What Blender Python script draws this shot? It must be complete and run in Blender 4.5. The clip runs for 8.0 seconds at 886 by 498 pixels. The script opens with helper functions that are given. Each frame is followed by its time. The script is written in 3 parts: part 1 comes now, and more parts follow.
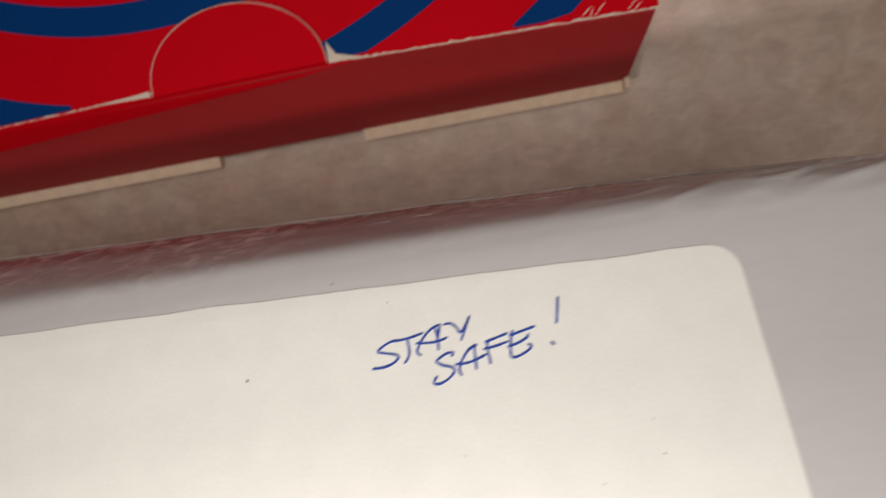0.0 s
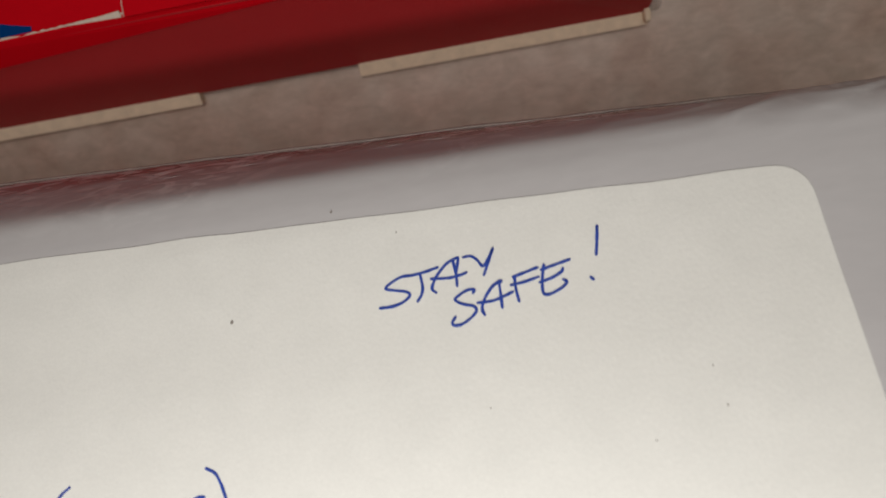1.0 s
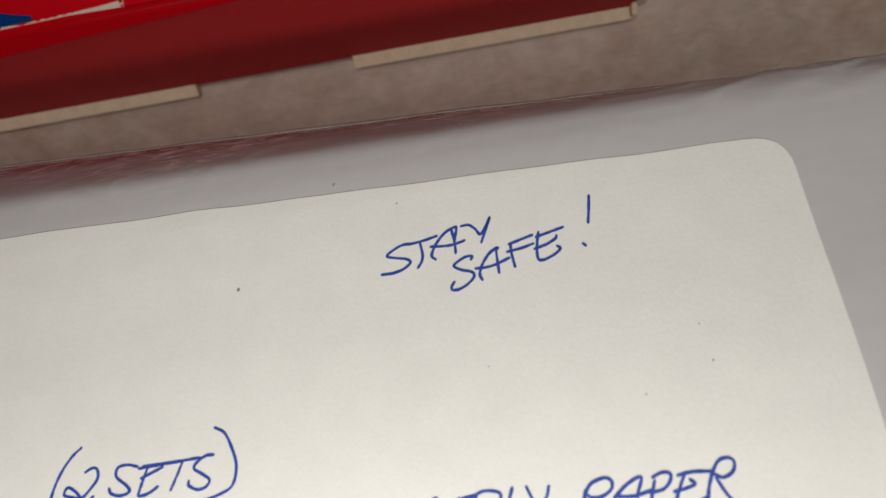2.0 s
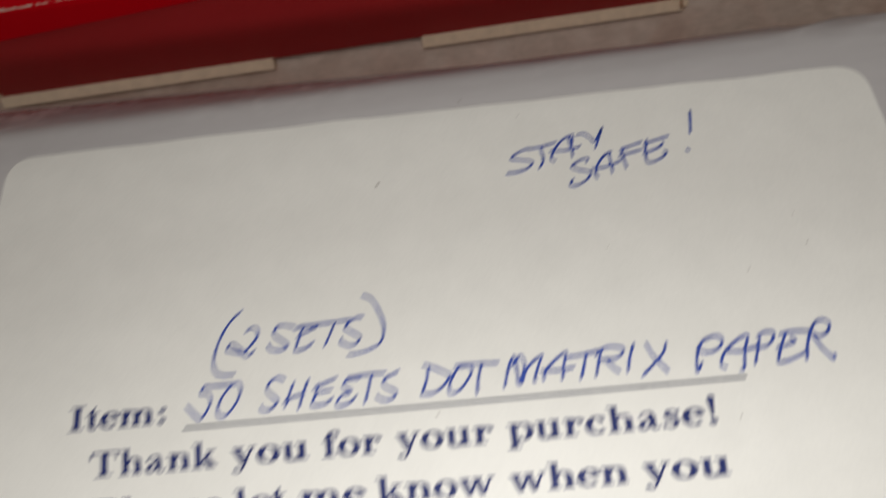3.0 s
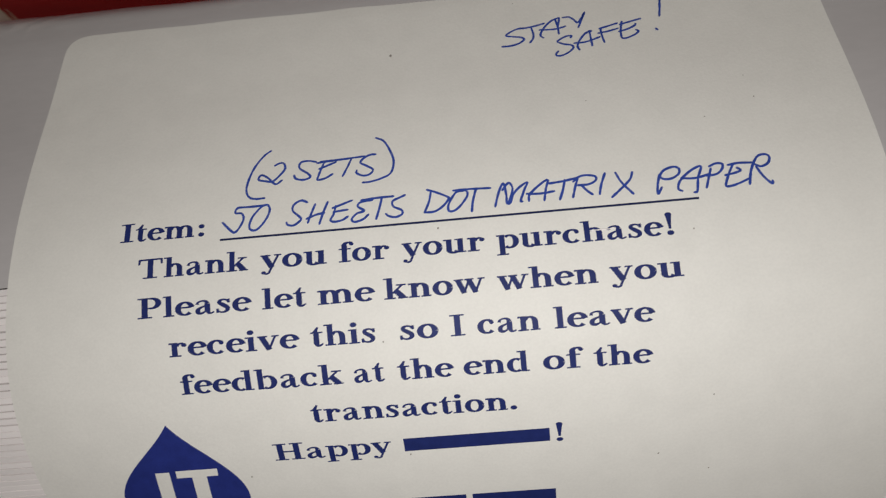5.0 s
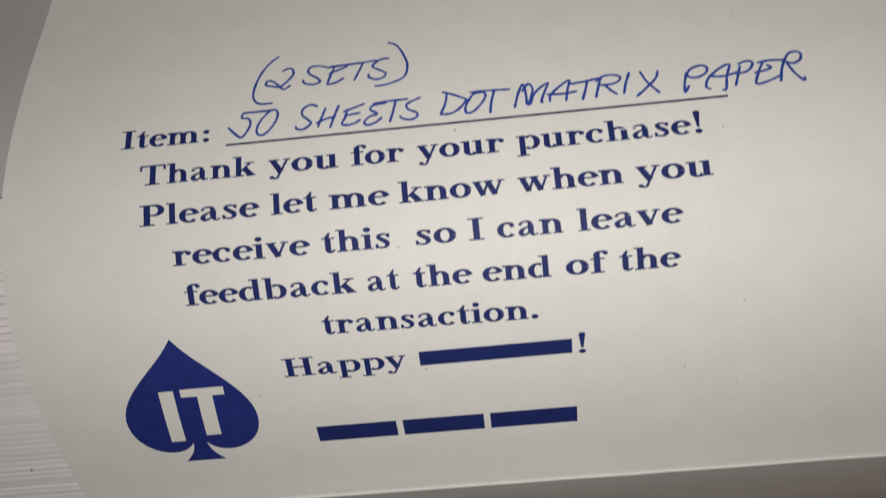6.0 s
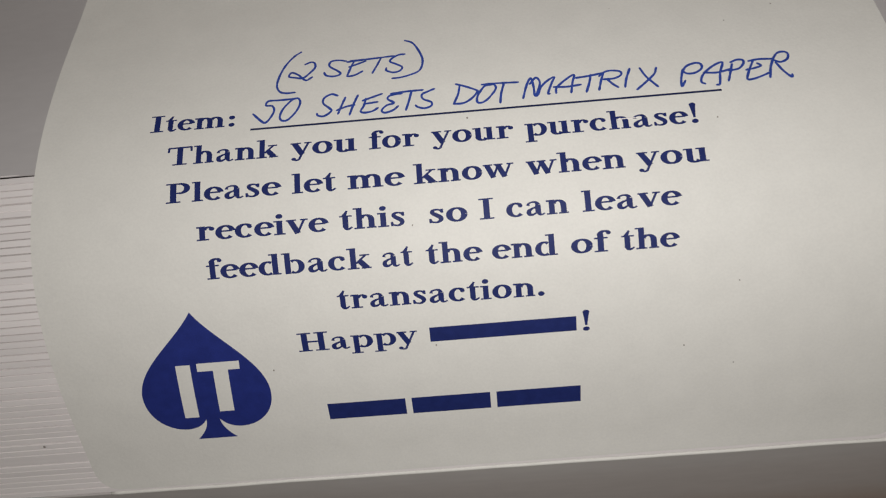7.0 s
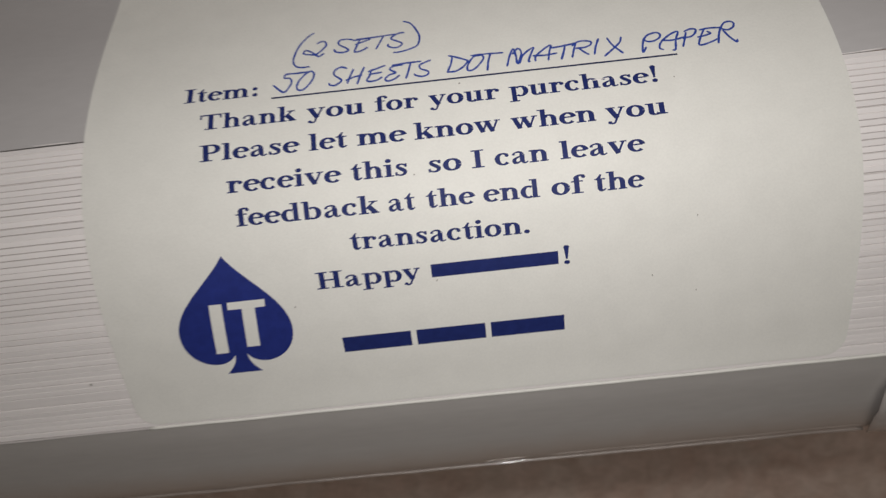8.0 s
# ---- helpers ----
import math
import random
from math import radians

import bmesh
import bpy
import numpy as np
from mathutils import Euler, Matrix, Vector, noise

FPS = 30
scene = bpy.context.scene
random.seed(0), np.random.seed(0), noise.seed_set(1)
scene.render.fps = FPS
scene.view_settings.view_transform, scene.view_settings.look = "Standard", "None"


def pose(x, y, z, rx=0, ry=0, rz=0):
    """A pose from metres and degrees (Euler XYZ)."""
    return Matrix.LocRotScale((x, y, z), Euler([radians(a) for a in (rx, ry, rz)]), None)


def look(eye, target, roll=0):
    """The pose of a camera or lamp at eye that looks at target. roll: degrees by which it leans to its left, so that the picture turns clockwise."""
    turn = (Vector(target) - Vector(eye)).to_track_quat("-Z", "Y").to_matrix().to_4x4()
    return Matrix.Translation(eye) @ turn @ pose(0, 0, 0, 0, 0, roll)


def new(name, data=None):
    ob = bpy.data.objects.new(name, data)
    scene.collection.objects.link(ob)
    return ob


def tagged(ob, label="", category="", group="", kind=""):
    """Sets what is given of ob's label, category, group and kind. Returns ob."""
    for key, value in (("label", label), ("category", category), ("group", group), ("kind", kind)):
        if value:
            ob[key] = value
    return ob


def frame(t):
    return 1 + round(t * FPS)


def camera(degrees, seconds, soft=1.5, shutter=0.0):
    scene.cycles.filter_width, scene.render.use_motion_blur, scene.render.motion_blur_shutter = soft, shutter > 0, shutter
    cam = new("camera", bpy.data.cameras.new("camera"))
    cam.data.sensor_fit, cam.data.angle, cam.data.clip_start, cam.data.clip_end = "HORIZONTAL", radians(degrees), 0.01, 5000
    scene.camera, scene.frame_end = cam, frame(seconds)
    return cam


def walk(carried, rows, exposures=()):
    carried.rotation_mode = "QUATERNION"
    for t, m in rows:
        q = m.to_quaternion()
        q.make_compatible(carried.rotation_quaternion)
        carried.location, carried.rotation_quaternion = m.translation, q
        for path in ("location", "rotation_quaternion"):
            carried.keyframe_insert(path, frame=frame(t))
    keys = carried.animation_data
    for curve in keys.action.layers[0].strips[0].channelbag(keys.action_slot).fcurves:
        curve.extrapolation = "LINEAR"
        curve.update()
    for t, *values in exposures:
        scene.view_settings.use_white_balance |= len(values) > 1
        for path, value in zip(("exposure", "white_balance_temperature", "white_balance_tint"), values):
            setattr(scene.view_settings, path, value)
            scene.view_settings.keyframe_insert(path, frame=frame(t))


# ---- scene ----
# ---- camera ----
U = 0.000755          # one layout unit in metres
TABLE = -181.0        # table top in layout units, under the print's underline
cam = camera(66.41, 8.0, soft=1.15, shutter=0.4)
cam.data.dof.use_dof = True
cam.data.dof.focus_distance = 0.110
cam.data.dof.aperture_fstop = 24.0
# seconds, place in metres, turn in degrees
ROWS = [
    (0.0, 0.03684, 0.06315, 0.21187, -12.398, 5.167, -10.586),
    (0.2, 0.03101, 0.06235, 0.20761, -14.001, 5.298, -10.737),
    (0.4, 0.03184, 0.06184, 0.20098, -14.351, 4.944, -10.559),
    (0.5, 0.03004, 0.05856, 0.19914, -14.556, 4.775, -10.174),
    (1.0, 0.02950, 0.05472, 0.19883, -14.908, 4.052, -9.791),
    (1.2, 0.03097, 0.05233, 0.19906, -14.971, 3.795, -9.846),
    (2.3, 0.02696, 0.05115, 0.20514, -13.956, 2.648, -9.381),
    (2.5, 0.02743, 0.05135, 0.20561, -13.537, 2.468, -9.162),
    (2.7, 0.02428, 0.05145, 0.20847, -13.026, 2.756, -8.933),
    (2.9, 0.01319, 0.04419, 0.21579, -12.329, 2.203, -8.138),
    (3.0, 0.00770, 0.03738, 0.22145, -11.485, 3.088, -7.597),
    (3.2, 0.00149, 0.03069, 0.22709, -11.478, 2.873, -7.092),
    (3.5, 0.00078, 0.02194, 0.23148, -10.367, 3.299, -6.732),
    (4.0, 0.00755, 0.01706, 0.23328, -9.530, 3.174, -6.412),
    (4.2, 0.00999, 0.01546, 0.23555, -9.940, 2.336, -6.146),
    (5.3, 0.00368, 0.00887, 0.24352, -9.064, 3.322, -5.955),
    (5.5, 0.00317, 0.00636, 0.24082, -9.342, 2.941, -5.993),
    (5.8, 0.00114, 0.00386, 0.24109, -9.875, 2.490, -6.014),
    (6.0, 0.00016, -0.00283, 0.24063, -9.315, 2.669, -5.980),
    (6.5, -0.00058, -0.00929, 0.24220, -7.727, 2.399, -5.395),
    (7.0, -0.00351, -0.01243, 0.24740, -5.194, 2.110, -5.015),
    (7.5, -0.00184, -0.01838, 0.25281, -4.587, 1.681, -5.090),
    (7.8, -0.00260, -0.02199, 0.25696, -4.040, 1.401, -5.500),
    (8.0, -0.00461, -0.02473, 0.26464, -3.320, 1.663, -6.290),
]
walk(cam, [(t, pose(x, y, z, rx, ry, rz)) for t, x, y, z, rx, ry, rz in ROWS],
     exposures=[(0.0, 0.35, 6700, 11), (0.5, 0.26, 6550, 10), (1.0, 0.09, 6500, 9), (2.5, -0.03, 6500, 9), (3.0, -0.31, 6500, 9), (3.5, -0.57, 6500, 10), (4.0, -0.57, 6500, 10),
                (5.5, -0.61, 6500, 10), (6.2, -0.66, 6500, 10), (7.0, -0.63, 6500, 10), (8.0, -0.60, 6500, 10)])

# ---- light ----
world = bpy.data.worlds.new("world")
scene.world = world
world.use_nodes = True
world.node_tree.nodes["Background"].inputs[0].default_value = (1.0, 0.93, 0.85, 1)
world.node_tree.nodes["Background"].inputs[1].default_value = 0.05


def area_lamp(name, place, target, size, watts, colour):
    d = bpy.data.lights.new(name, "AREA")
    d.shape, d.size, d.energy, d.color = "DISK", size, watts, colour
    ob = new(name, d)
    ob.matrix_world = look(place, target)
    return ob


area_lamp("torch_lamp", (0.007, -0.004, 0.265), (0.004, -0.005, 0.1), 0.014, 0.150, (1.0, 0.975, 0.955))
# unseen broad lamp overhead, added as soft fill for table and carton
area_lamp("overhead_fill", (0.08, 0.22, 1.30), (0.0, 0.05, 0.0), 0.9, 4.7, (1.0, 0.945, 0.885))


# ---- materials ----
def material(name, colour, rough=0.5, metal=0.0, vary=0.06, scale=60.0, bump=0.0, bump_scale=400.0, coat=0.0,
             coat_rough=0.08, spec=0.5, island=0.0, stretch=(1, 1, 1), alpha=1.0):
    m = bpy.data.materials.new(name)
    m.use_nodes = True
    nt = m.node_tree
    b = nt.nodes["Principled BSDF"]
    b.inputs["Roughness"].default_value = rough
    b.inputs["Metallic"].default_value = metal
    b.inputs["Coat Weight"].default_value = coat
    b.inputs["Coat Roughness"].default_value = coat_rough
    b.inputs["Specular IOR Level"].default_value = spec
    b.inputs["Alpha"].default_value = alpha
    co = nt.nodes.new("ShaderNodeTexCoord")
    mp = nt.nodes.new("ShaderNodeMapping")
    mp.inputs["Scale"].default_value = stretch
    nt.links.new(co.outputs["Object"], mp.inputs[0])
    n1 = nt.nodes.new("ShaderNodeTexNoise")
    n1.inputs["Scale"].default_value, n1.inputs["Detail"].default_value = scale, 6
    nt.links.new(mp.outputs[0], n1.inputs["Vector"])
    n2 = nt.nodes.new("ShaderNodeTexNoise")
    n2.inputs["Scale"].default_value, n2.inputs["Detail"].default_value = scale * 14, 3
    nt.links.new(mp.outputs[0], n2.inputs["Vector"])
    add = nt.nodes.new("ShaderNodeMath")
    add.operation = "ADD"
    nt.links.new(n1.outputs[0], add.inputs[0])
    nt.links.new(n2.outputs[0], add.inputs[1])
    ramp = nt.nodes.new("ShaderNodeMapRange")
    ramp.inputs[1].default_value, ramp.inputs[2].default_value = 0.6, 1.4
    ramp.inputs[3].default_value, ramp.inputs[4].default_value = 1 - vary, 1 + vary
    nt.links.new(add.outputs[0], ramp.inputs[0])
    last = ramp.outputs[0]
    if island:
        info = nt.nodes.new("ShaderNodeObjectInfo")
        mr = nt.nodes.new("ShaderNodeMapRange")
        mr.inputs[3].default_value, mr.inputs[4].default_value = 1 - island, 1 + island
        nt.links.new(info.outputs["Random"], mr.inputs[0])
        mul = nt.nodes.new("ShaderNodeMath")
        mul.operation = "MULTIPLY"
        nt.links.new(last, mul.inputs[0])
        nt.links.new(mr.outputs[0], mul.inputs[1])
        last = mul.outputs[0]
    vm = nt.nodes.new("ShaderNodeVectorMath")
    vm.operation = "SCALE"
    vm.inputs[0].default_value = colour
    nt.links.new(last, vm.inputs["Scale"])
    nt.links.new(vm.outputs[0], b.inputs["Base Color"])
    if bump:
        n3 = nt.nodes.new("ShaderNodeTexNoise")
        n3.inputs["Scale"].default_value, n3.inputs["Detail"].default_value = bump_scale, 4
        nt.links.new(mp.outputs[0], n3.inputs["Vector"])
        bp = nt.nodes.new("ShaderNodeBump")
        bp.inputs["Strength"].default_value, bp.inputs["Distance"].default_value = 1.0, bump
        nt.links.new(n3.outputs[0], bp.inputs["Height"])
        nt.links.new(bp.outputs[0], b.inputs["Normal"])
        if coat:
            nt.links.new(bp.outputs[0], b.inputs["Coat Normal"])
    return m


def table_material():
    """Mottled laminate: small blotches of warm and cool grey-brown, with short fine streaks."""
    m = material("table_laminate", (0.565, 0.43, 0.362), rough=0.45, vary=0.03, scale=240, bump=0.00003, bump_scale=900)
    nt = m.node_tree
    b = nt.nodes["Principled BSDF"]
    last = b.inputs["Base Color"].links[0].from_node.outputs[0]
    co = [x for x in nt.nodes if x.type == "TEX_COORD"][0]
    for scale, stretch, distort, lo, hi in ((60, (1, 1, 1), 0.8, (0.97, 0.92, 0.90, 1), (1.02, 1.06, 1.07, 1)),
                                            (130, (1, 1.3, 1), 0.6, (0.86, 0.84, 0.82, 1), (1.07, 1.08, 1.09, 1)),
                                            (420, (0.6, 1.5, 1), 0.6, (0.94, 0.93, 0.92, 1), (1.05, 1.05, 1.05, 1))):
        mp = nt.nodes.new("ShaderNodeMapping")
        mp.inputs["Scale"].default_value, mp.inputs["Rotation"].default_value = stretch, (0, 0, 0.35)
        nt.links.new(co.outputs["Object"], mp.inputs[0])
        n = nt.nodes.new("ShaderNodeTexNoise")
        n.inputs["Scale"].default_value, n.inputs["Detail"].default_value, n.inputs["Distortion"].default_value = scale, 4, distort
        nt.links.new(mp.outputs[0], n.inputs["Vector"])
        r = nt.nodes.new("ShaderNodeValToRGB")
        r.color_ramp.elements[0].position, r.color_ramp.elements[0].color = 0.34, lo
        r.color_ramp.elements[1].position, r.color_ramp.elements[1].color = 0.66, hi
        nt.links.new(n.outputs[0], r.inputs[0])
        mul = nt.nodes.new("ShaderNodeVectorMath")
        mul.operation = "MULTIPLY"
        nt.links.new(last, mul.inputs[0])
        nt.links.new(r.outputs[0], mul.inputs[1])
        last = mul.outputs[0]
    nt.links.new(last, b.inputs["Base Color"])
    return m


TABLE_M = table_material()
WALL_M = material("wall_paint", (0.62, 0.58, 0.52), rough=0.8, vary=0.03, scale=6)
FLOOR_M = material("floor_boards", (0.22, 0.15, 0.10), rough=0.6, vary=0.12, scale=8)
CEIL_M = material("ceiling_paint", (0.78, 0.76, 0.72), rough=0.9, vary=0.02, scale=6)
LABEL_M = material("label_paper", (0.85, 0.843, 0.796), rough=0.55, vary=0.045, scale=170, bump=0.00003, bump_scale=1500, spec=0.3)
PRINT_M = material("print_ink", (0.016, 0.027, 0.142), rough=0.55, spec=0.2, vary=0.22, scale=700)
SPADE_M = material("spade_ink", (0.020, 0.034, 0.215), rough=0.5, spec=0.3, vary=0.20, scale=500)
PEN_M = material("ball_pen_ink", (0.034, 0.074, 0.37), rough=0.5, spec=0.25, vary=0.30, scale=900)
RULE_M = material("rule_ink", (0.018, 0.026, 0.085), rough=0.5, spec=0.2, vary=0.20, scale=900)
SPECK_M = material("speck", (0.30, 0.27, 0.24), rough=0.6)
SHEET_M = material("paper_edge", (0.93, 0.89, 0.88), rough=0.55, vary=0.03, scale=150, island=0.05, coat=0.25, coat_rough=0.15, stretch=(0.1, 1, 1))
# the same white paper, greyed to put shade into gaps between folds
DIM_PAPER_M = material("paper_core_dimmed", (0.56, 0.53, 0.52), rough=0.8, vary=0.03, scale=150)
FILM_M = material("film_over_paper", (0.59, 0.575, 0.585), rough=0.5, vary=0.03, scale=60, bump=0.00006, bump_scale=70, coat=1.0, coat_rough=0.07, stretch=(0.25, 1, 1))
TAIL_M = material("film_tail", (0.76, 0.72, 0.69), rough=0.3, vary=0.12, scale=200, bump=0.0002, bump_scale=160, coat=1.0, coat_rough=0.08)
LIP_M = material("film_lip", (0.36, 0.31, 0.28), rough=0.3, vary=0.15, scale=250, coat=1.0, coat_rough=0.09)
LIP_M.node_tree.nodes["Principled BSDF"].inputs["Coat IOR"].default_value = 1.7
RIM_M = material("cut_rim", (0.52, 0.28, 0.24), rough=0.9, vary=0.15, scale=600)
CLEAR_M = material("clear_film", (0.66, 0.58, 0.53), rough=0.3, vary=0.35, scale=300, bump=0.0003, bump_scale=300, coat=1.0, coat_rough=0.1, stretch=(1, 0.2, 0.2), alpha=0.40)
HEM_M = material("film_hem", (0.42, 0.335, 0.305), rough=0.4, vary=0.3, scale=250, bump=0.0001, bump_scale=260, coat=0.5, coat_rough=0.25)
RED_M = material("red_card", (0.52, 0.0015, 0.008), rough=0.7, spec=0.03, vary=0.05, scale=90)
BLUE_M = material("blue_card", (0.001, 0.036, 0.155), rough=0.7, spec=0.03, vary=0.05, scale=90)
DARKRED_M = material("red_card_side", (0.43, 0.019, 0.023), rough=0.5, spec=0.3, vary=0.06, scale=90)
TAN_M = material("bare_card_edge", (0.84, 0.68, 0.51), rough=0.85, vary=0.14, scale=400, bump=0.0001, bump_scale=900)
TORN_M = material("torn_card", (0.62, 0.52, 0.43), rough=0.9, vary=0.15, scale=600)


def darken_along(m, axis, solid, clear, dark_tone, ragged, pale=0.0, pale_scale=190):
    """Film whose base colour is painted darker from solid to clear along one axis, so reflections there read stronger.
    """
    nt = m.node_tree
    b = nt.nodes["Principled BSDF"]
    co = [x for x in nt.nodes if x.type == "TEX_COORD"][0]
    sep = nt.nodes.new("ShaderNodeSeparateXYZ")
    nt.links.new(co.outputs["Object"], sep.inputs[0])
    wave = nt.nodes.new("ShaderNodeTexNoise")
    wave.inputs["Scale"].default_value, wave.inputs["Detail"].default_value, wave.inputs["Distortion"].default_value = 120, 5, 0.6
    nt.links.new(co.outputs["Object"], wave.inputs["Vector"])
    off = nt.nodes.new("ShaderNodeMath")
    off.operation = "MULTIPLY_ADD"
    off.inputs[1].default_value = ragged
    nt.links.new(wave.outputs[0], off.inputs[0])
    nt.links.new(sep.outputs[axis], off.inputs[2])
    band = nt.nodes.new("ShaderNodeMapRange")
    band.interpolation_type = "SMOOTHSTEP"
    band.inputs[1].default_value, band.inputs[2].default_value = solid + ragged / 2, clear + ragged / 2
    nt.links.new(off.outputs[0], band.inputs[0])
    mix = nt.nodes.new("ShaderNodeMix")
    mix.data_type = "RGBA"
    mix.inputs["B"].default_value = (*dark_tone, 1)
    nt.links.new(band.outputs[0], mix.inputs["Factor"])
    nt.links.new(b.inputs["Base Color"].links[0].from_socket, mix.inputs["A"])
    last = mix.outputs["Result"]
    if pale:                            # scuffs and fine puckers, paled further to brighten the underlit steep film
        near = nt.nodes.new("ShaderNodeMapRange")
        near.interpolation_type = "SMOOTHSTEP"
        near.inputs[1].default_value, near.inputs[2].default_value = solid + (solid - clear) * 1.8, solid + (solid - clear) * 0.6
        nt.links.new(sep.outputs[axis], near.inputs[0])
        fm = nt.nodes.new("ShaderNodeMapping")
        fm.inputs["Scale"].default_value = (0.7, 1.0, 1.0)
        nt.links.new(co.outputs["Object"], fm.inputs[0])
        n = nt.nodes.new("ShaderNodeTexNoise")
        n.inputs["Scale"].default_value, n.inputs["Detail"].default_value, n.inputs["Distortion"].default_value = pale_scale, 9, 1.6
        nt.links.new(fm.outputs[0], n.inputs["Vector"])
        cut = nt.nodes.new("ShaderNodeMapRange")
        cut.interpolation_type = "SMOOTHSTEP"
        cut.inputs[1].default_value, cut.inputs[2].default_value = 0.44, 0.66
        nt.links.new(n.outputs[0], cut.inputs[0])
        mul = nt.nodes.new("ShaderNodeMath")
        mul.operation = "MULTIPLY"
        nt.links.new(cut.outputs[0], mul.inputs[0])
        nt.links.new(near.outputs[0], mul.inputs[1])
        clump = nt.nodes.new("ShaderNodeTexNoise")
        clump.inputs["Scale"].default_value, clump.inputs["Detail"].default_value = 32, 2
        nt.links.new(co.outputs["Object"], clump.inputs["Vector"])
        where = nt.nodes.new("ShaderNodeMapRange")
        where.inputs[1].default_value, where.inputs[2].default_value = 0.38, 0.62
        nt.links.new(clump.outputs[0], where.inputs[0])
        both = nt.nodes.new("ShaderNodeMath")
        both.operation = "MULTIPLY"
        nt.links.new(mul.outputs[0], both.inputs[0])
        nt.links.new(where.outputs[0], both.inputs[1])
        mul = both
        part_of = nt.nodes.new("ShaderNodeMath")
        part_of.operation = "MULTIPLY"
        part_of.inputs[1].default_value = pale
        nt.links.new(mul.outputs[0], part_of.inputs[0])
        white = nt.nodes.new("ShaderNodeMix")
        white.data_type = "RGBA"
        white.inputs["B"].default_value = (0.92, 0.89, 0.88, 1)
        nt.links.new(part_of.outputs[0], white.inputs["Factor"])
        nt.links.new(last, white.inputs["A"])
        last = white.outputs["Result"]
        gloss = nt.nodes.new("ShaderNodeMapRange")      # coat kept weak above, so the reflection stays near the hem
        gloss.inputs[3].default_value, gloss.inputs[4].default_value = 0.10, 1.0
        nt.links.new(band.outputs[0], gloss.inputs[0])
        nt.links.new(gloss.outputs[0], b.inputs["Coat Weight"])
        rough = nt.nodes.new("ShaderNodeMapRange")
        rough.inputs[3].default_value, rough.inputs[4].default_value = b.inputs["Coat Roughness"].default_value, 0.6
        nt.links.new(mul.outputs[0], rough.inputs[0])
        nt.links.new(rough.outputs[0], b.inputs["Coat Roughness"])
        bump = nt.nodes.new("ShaderNodeBump")
        bump.inputs["Strength"].default_value, bump.inputs["Distance"].default_value = 0.6, 0.00008
        nt.links.new(mul.outputs[0], bump.inputs["Height"])
        nt.links.new(b.inputs["Coat Normal"].links[0].from_socket, bump.inputs["Normal"])
        nt.links.new(bump.outputs[0], b.inputs["Coat Normal"])
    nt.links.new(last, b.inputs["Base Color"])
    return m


# steep far film paled for weak light, then painted darker towards the hem
FROST_M = darken_along(material("film_puckered", (0.56, 0.542, 0.542), rough=0.5, vary=0.04, scale=60, bump=0.00004, bump_scale=90, coat=1.0, coat_rough=0.22, stretch=(0.3, 1, 1)),
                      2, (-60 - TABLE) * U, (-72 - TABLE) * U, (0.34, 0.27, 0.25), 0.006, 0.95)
FROST_M.node_tree.nodes["Principled BSDF"].inputs["Coat IOR"].default_value = 1.32
# base lifted for light this side lacks; table brown mixed in towards the hem
NEAR_M = darken_along(material("film_near", (0.67, 0.645, 0.625), rough=0.5, vary=0.06, scale=45, bump=0.00012, bump_scale=45, coat=1.0, coat_rough=0.10, stretch=(0.25, 1, 1)),
                     1, -97 * U + 0.01, -113 * U + 0.01, (0.56, 0.47, 0.41), 0.004)



# ---- helpers ----
def finish(name, bm, mat, smooth=False):
    me = bpy.data.meshes.new(name)
    bm.normal_update()
    bm.to_mesh(me)
    bm.free()
    me.materials.append(mat)
    if smooth:
        for p in me.polygons:
            p.use_smooth = True
    return me


def part(name, bm, mat, parent, label="", smooth=False):
    ob = new(name, finish(name, bm, mat, smooth))
    ob.parent = parent
    return tagged(ob, label=label)


def empty(name, place):
    ob = new(name)
    ob.empty_display_size = 0.02
    ob.matrix_world = Matrix.Translation(place)
    bpy.context.view_layer.update()
    return ob


def box_mesh(bm, x0, x1, y0, y1, z0, z1, bevel=0.0):
    vs = [bm.verts.new((x, y, z)) for z in (z0, z1) for y in (y0, y1) for x in (x0, x1)]
    fs = [bm.faces.new([vs[i] for i in q]) for q in ((0, 2, 3, 1), (4, 5, 7, 6), (0, 1, 5, 4), (2, 6, 7, 3), (0, 4, 6, 2), (1, 3, 7, 5))]
    if bevel:
        bmesh.ops.bevel(bm, geom=list({e for f in fs for e in f.edges}), offset=bevel, segments=2, affect="EDGES", profile=0.5)


def world_z(z):
    return (z - TABLE) * U


def upoint(bm, x, y, z):
    return bm.verts.new((x * U, y * U, world_z(z)))


# ---- the arched top of the package: across (y, z), swept along x ----
def smooth_line(knots, step):
    """A Catmull-Rom curve through the knots, in even steps."""
    k = [np.array(p, float) for p in knots]
    k = [2 * k[0] - k[1]] + k + [2 * k[-1] - k[-2]]
    pts = []
    for a, b, c, d in zip(k, k[1:], k[2:], k[3:]):
        for i in range(24):
            t = i / 24
            pts.append(0.5 * (2 * b + (c - a) * t + (2 * a - 5 * b + 4 * c - d) * t * t + (3 * b - a - 3 * c + d) * t ** 3))
    pts.append(k[-2])
    pts = np.array(pts)
    run = np.concatenate([[0], np.cumsum(np.linalg.norm(np.diff(pts, axis=0), axis=1))])
    want = np.arange(0, run[-1] + step * 0.5, step)
    return np.stack([np.interp(want, run, pts[:, j]) for j in range(pts.shape[1])], 1)


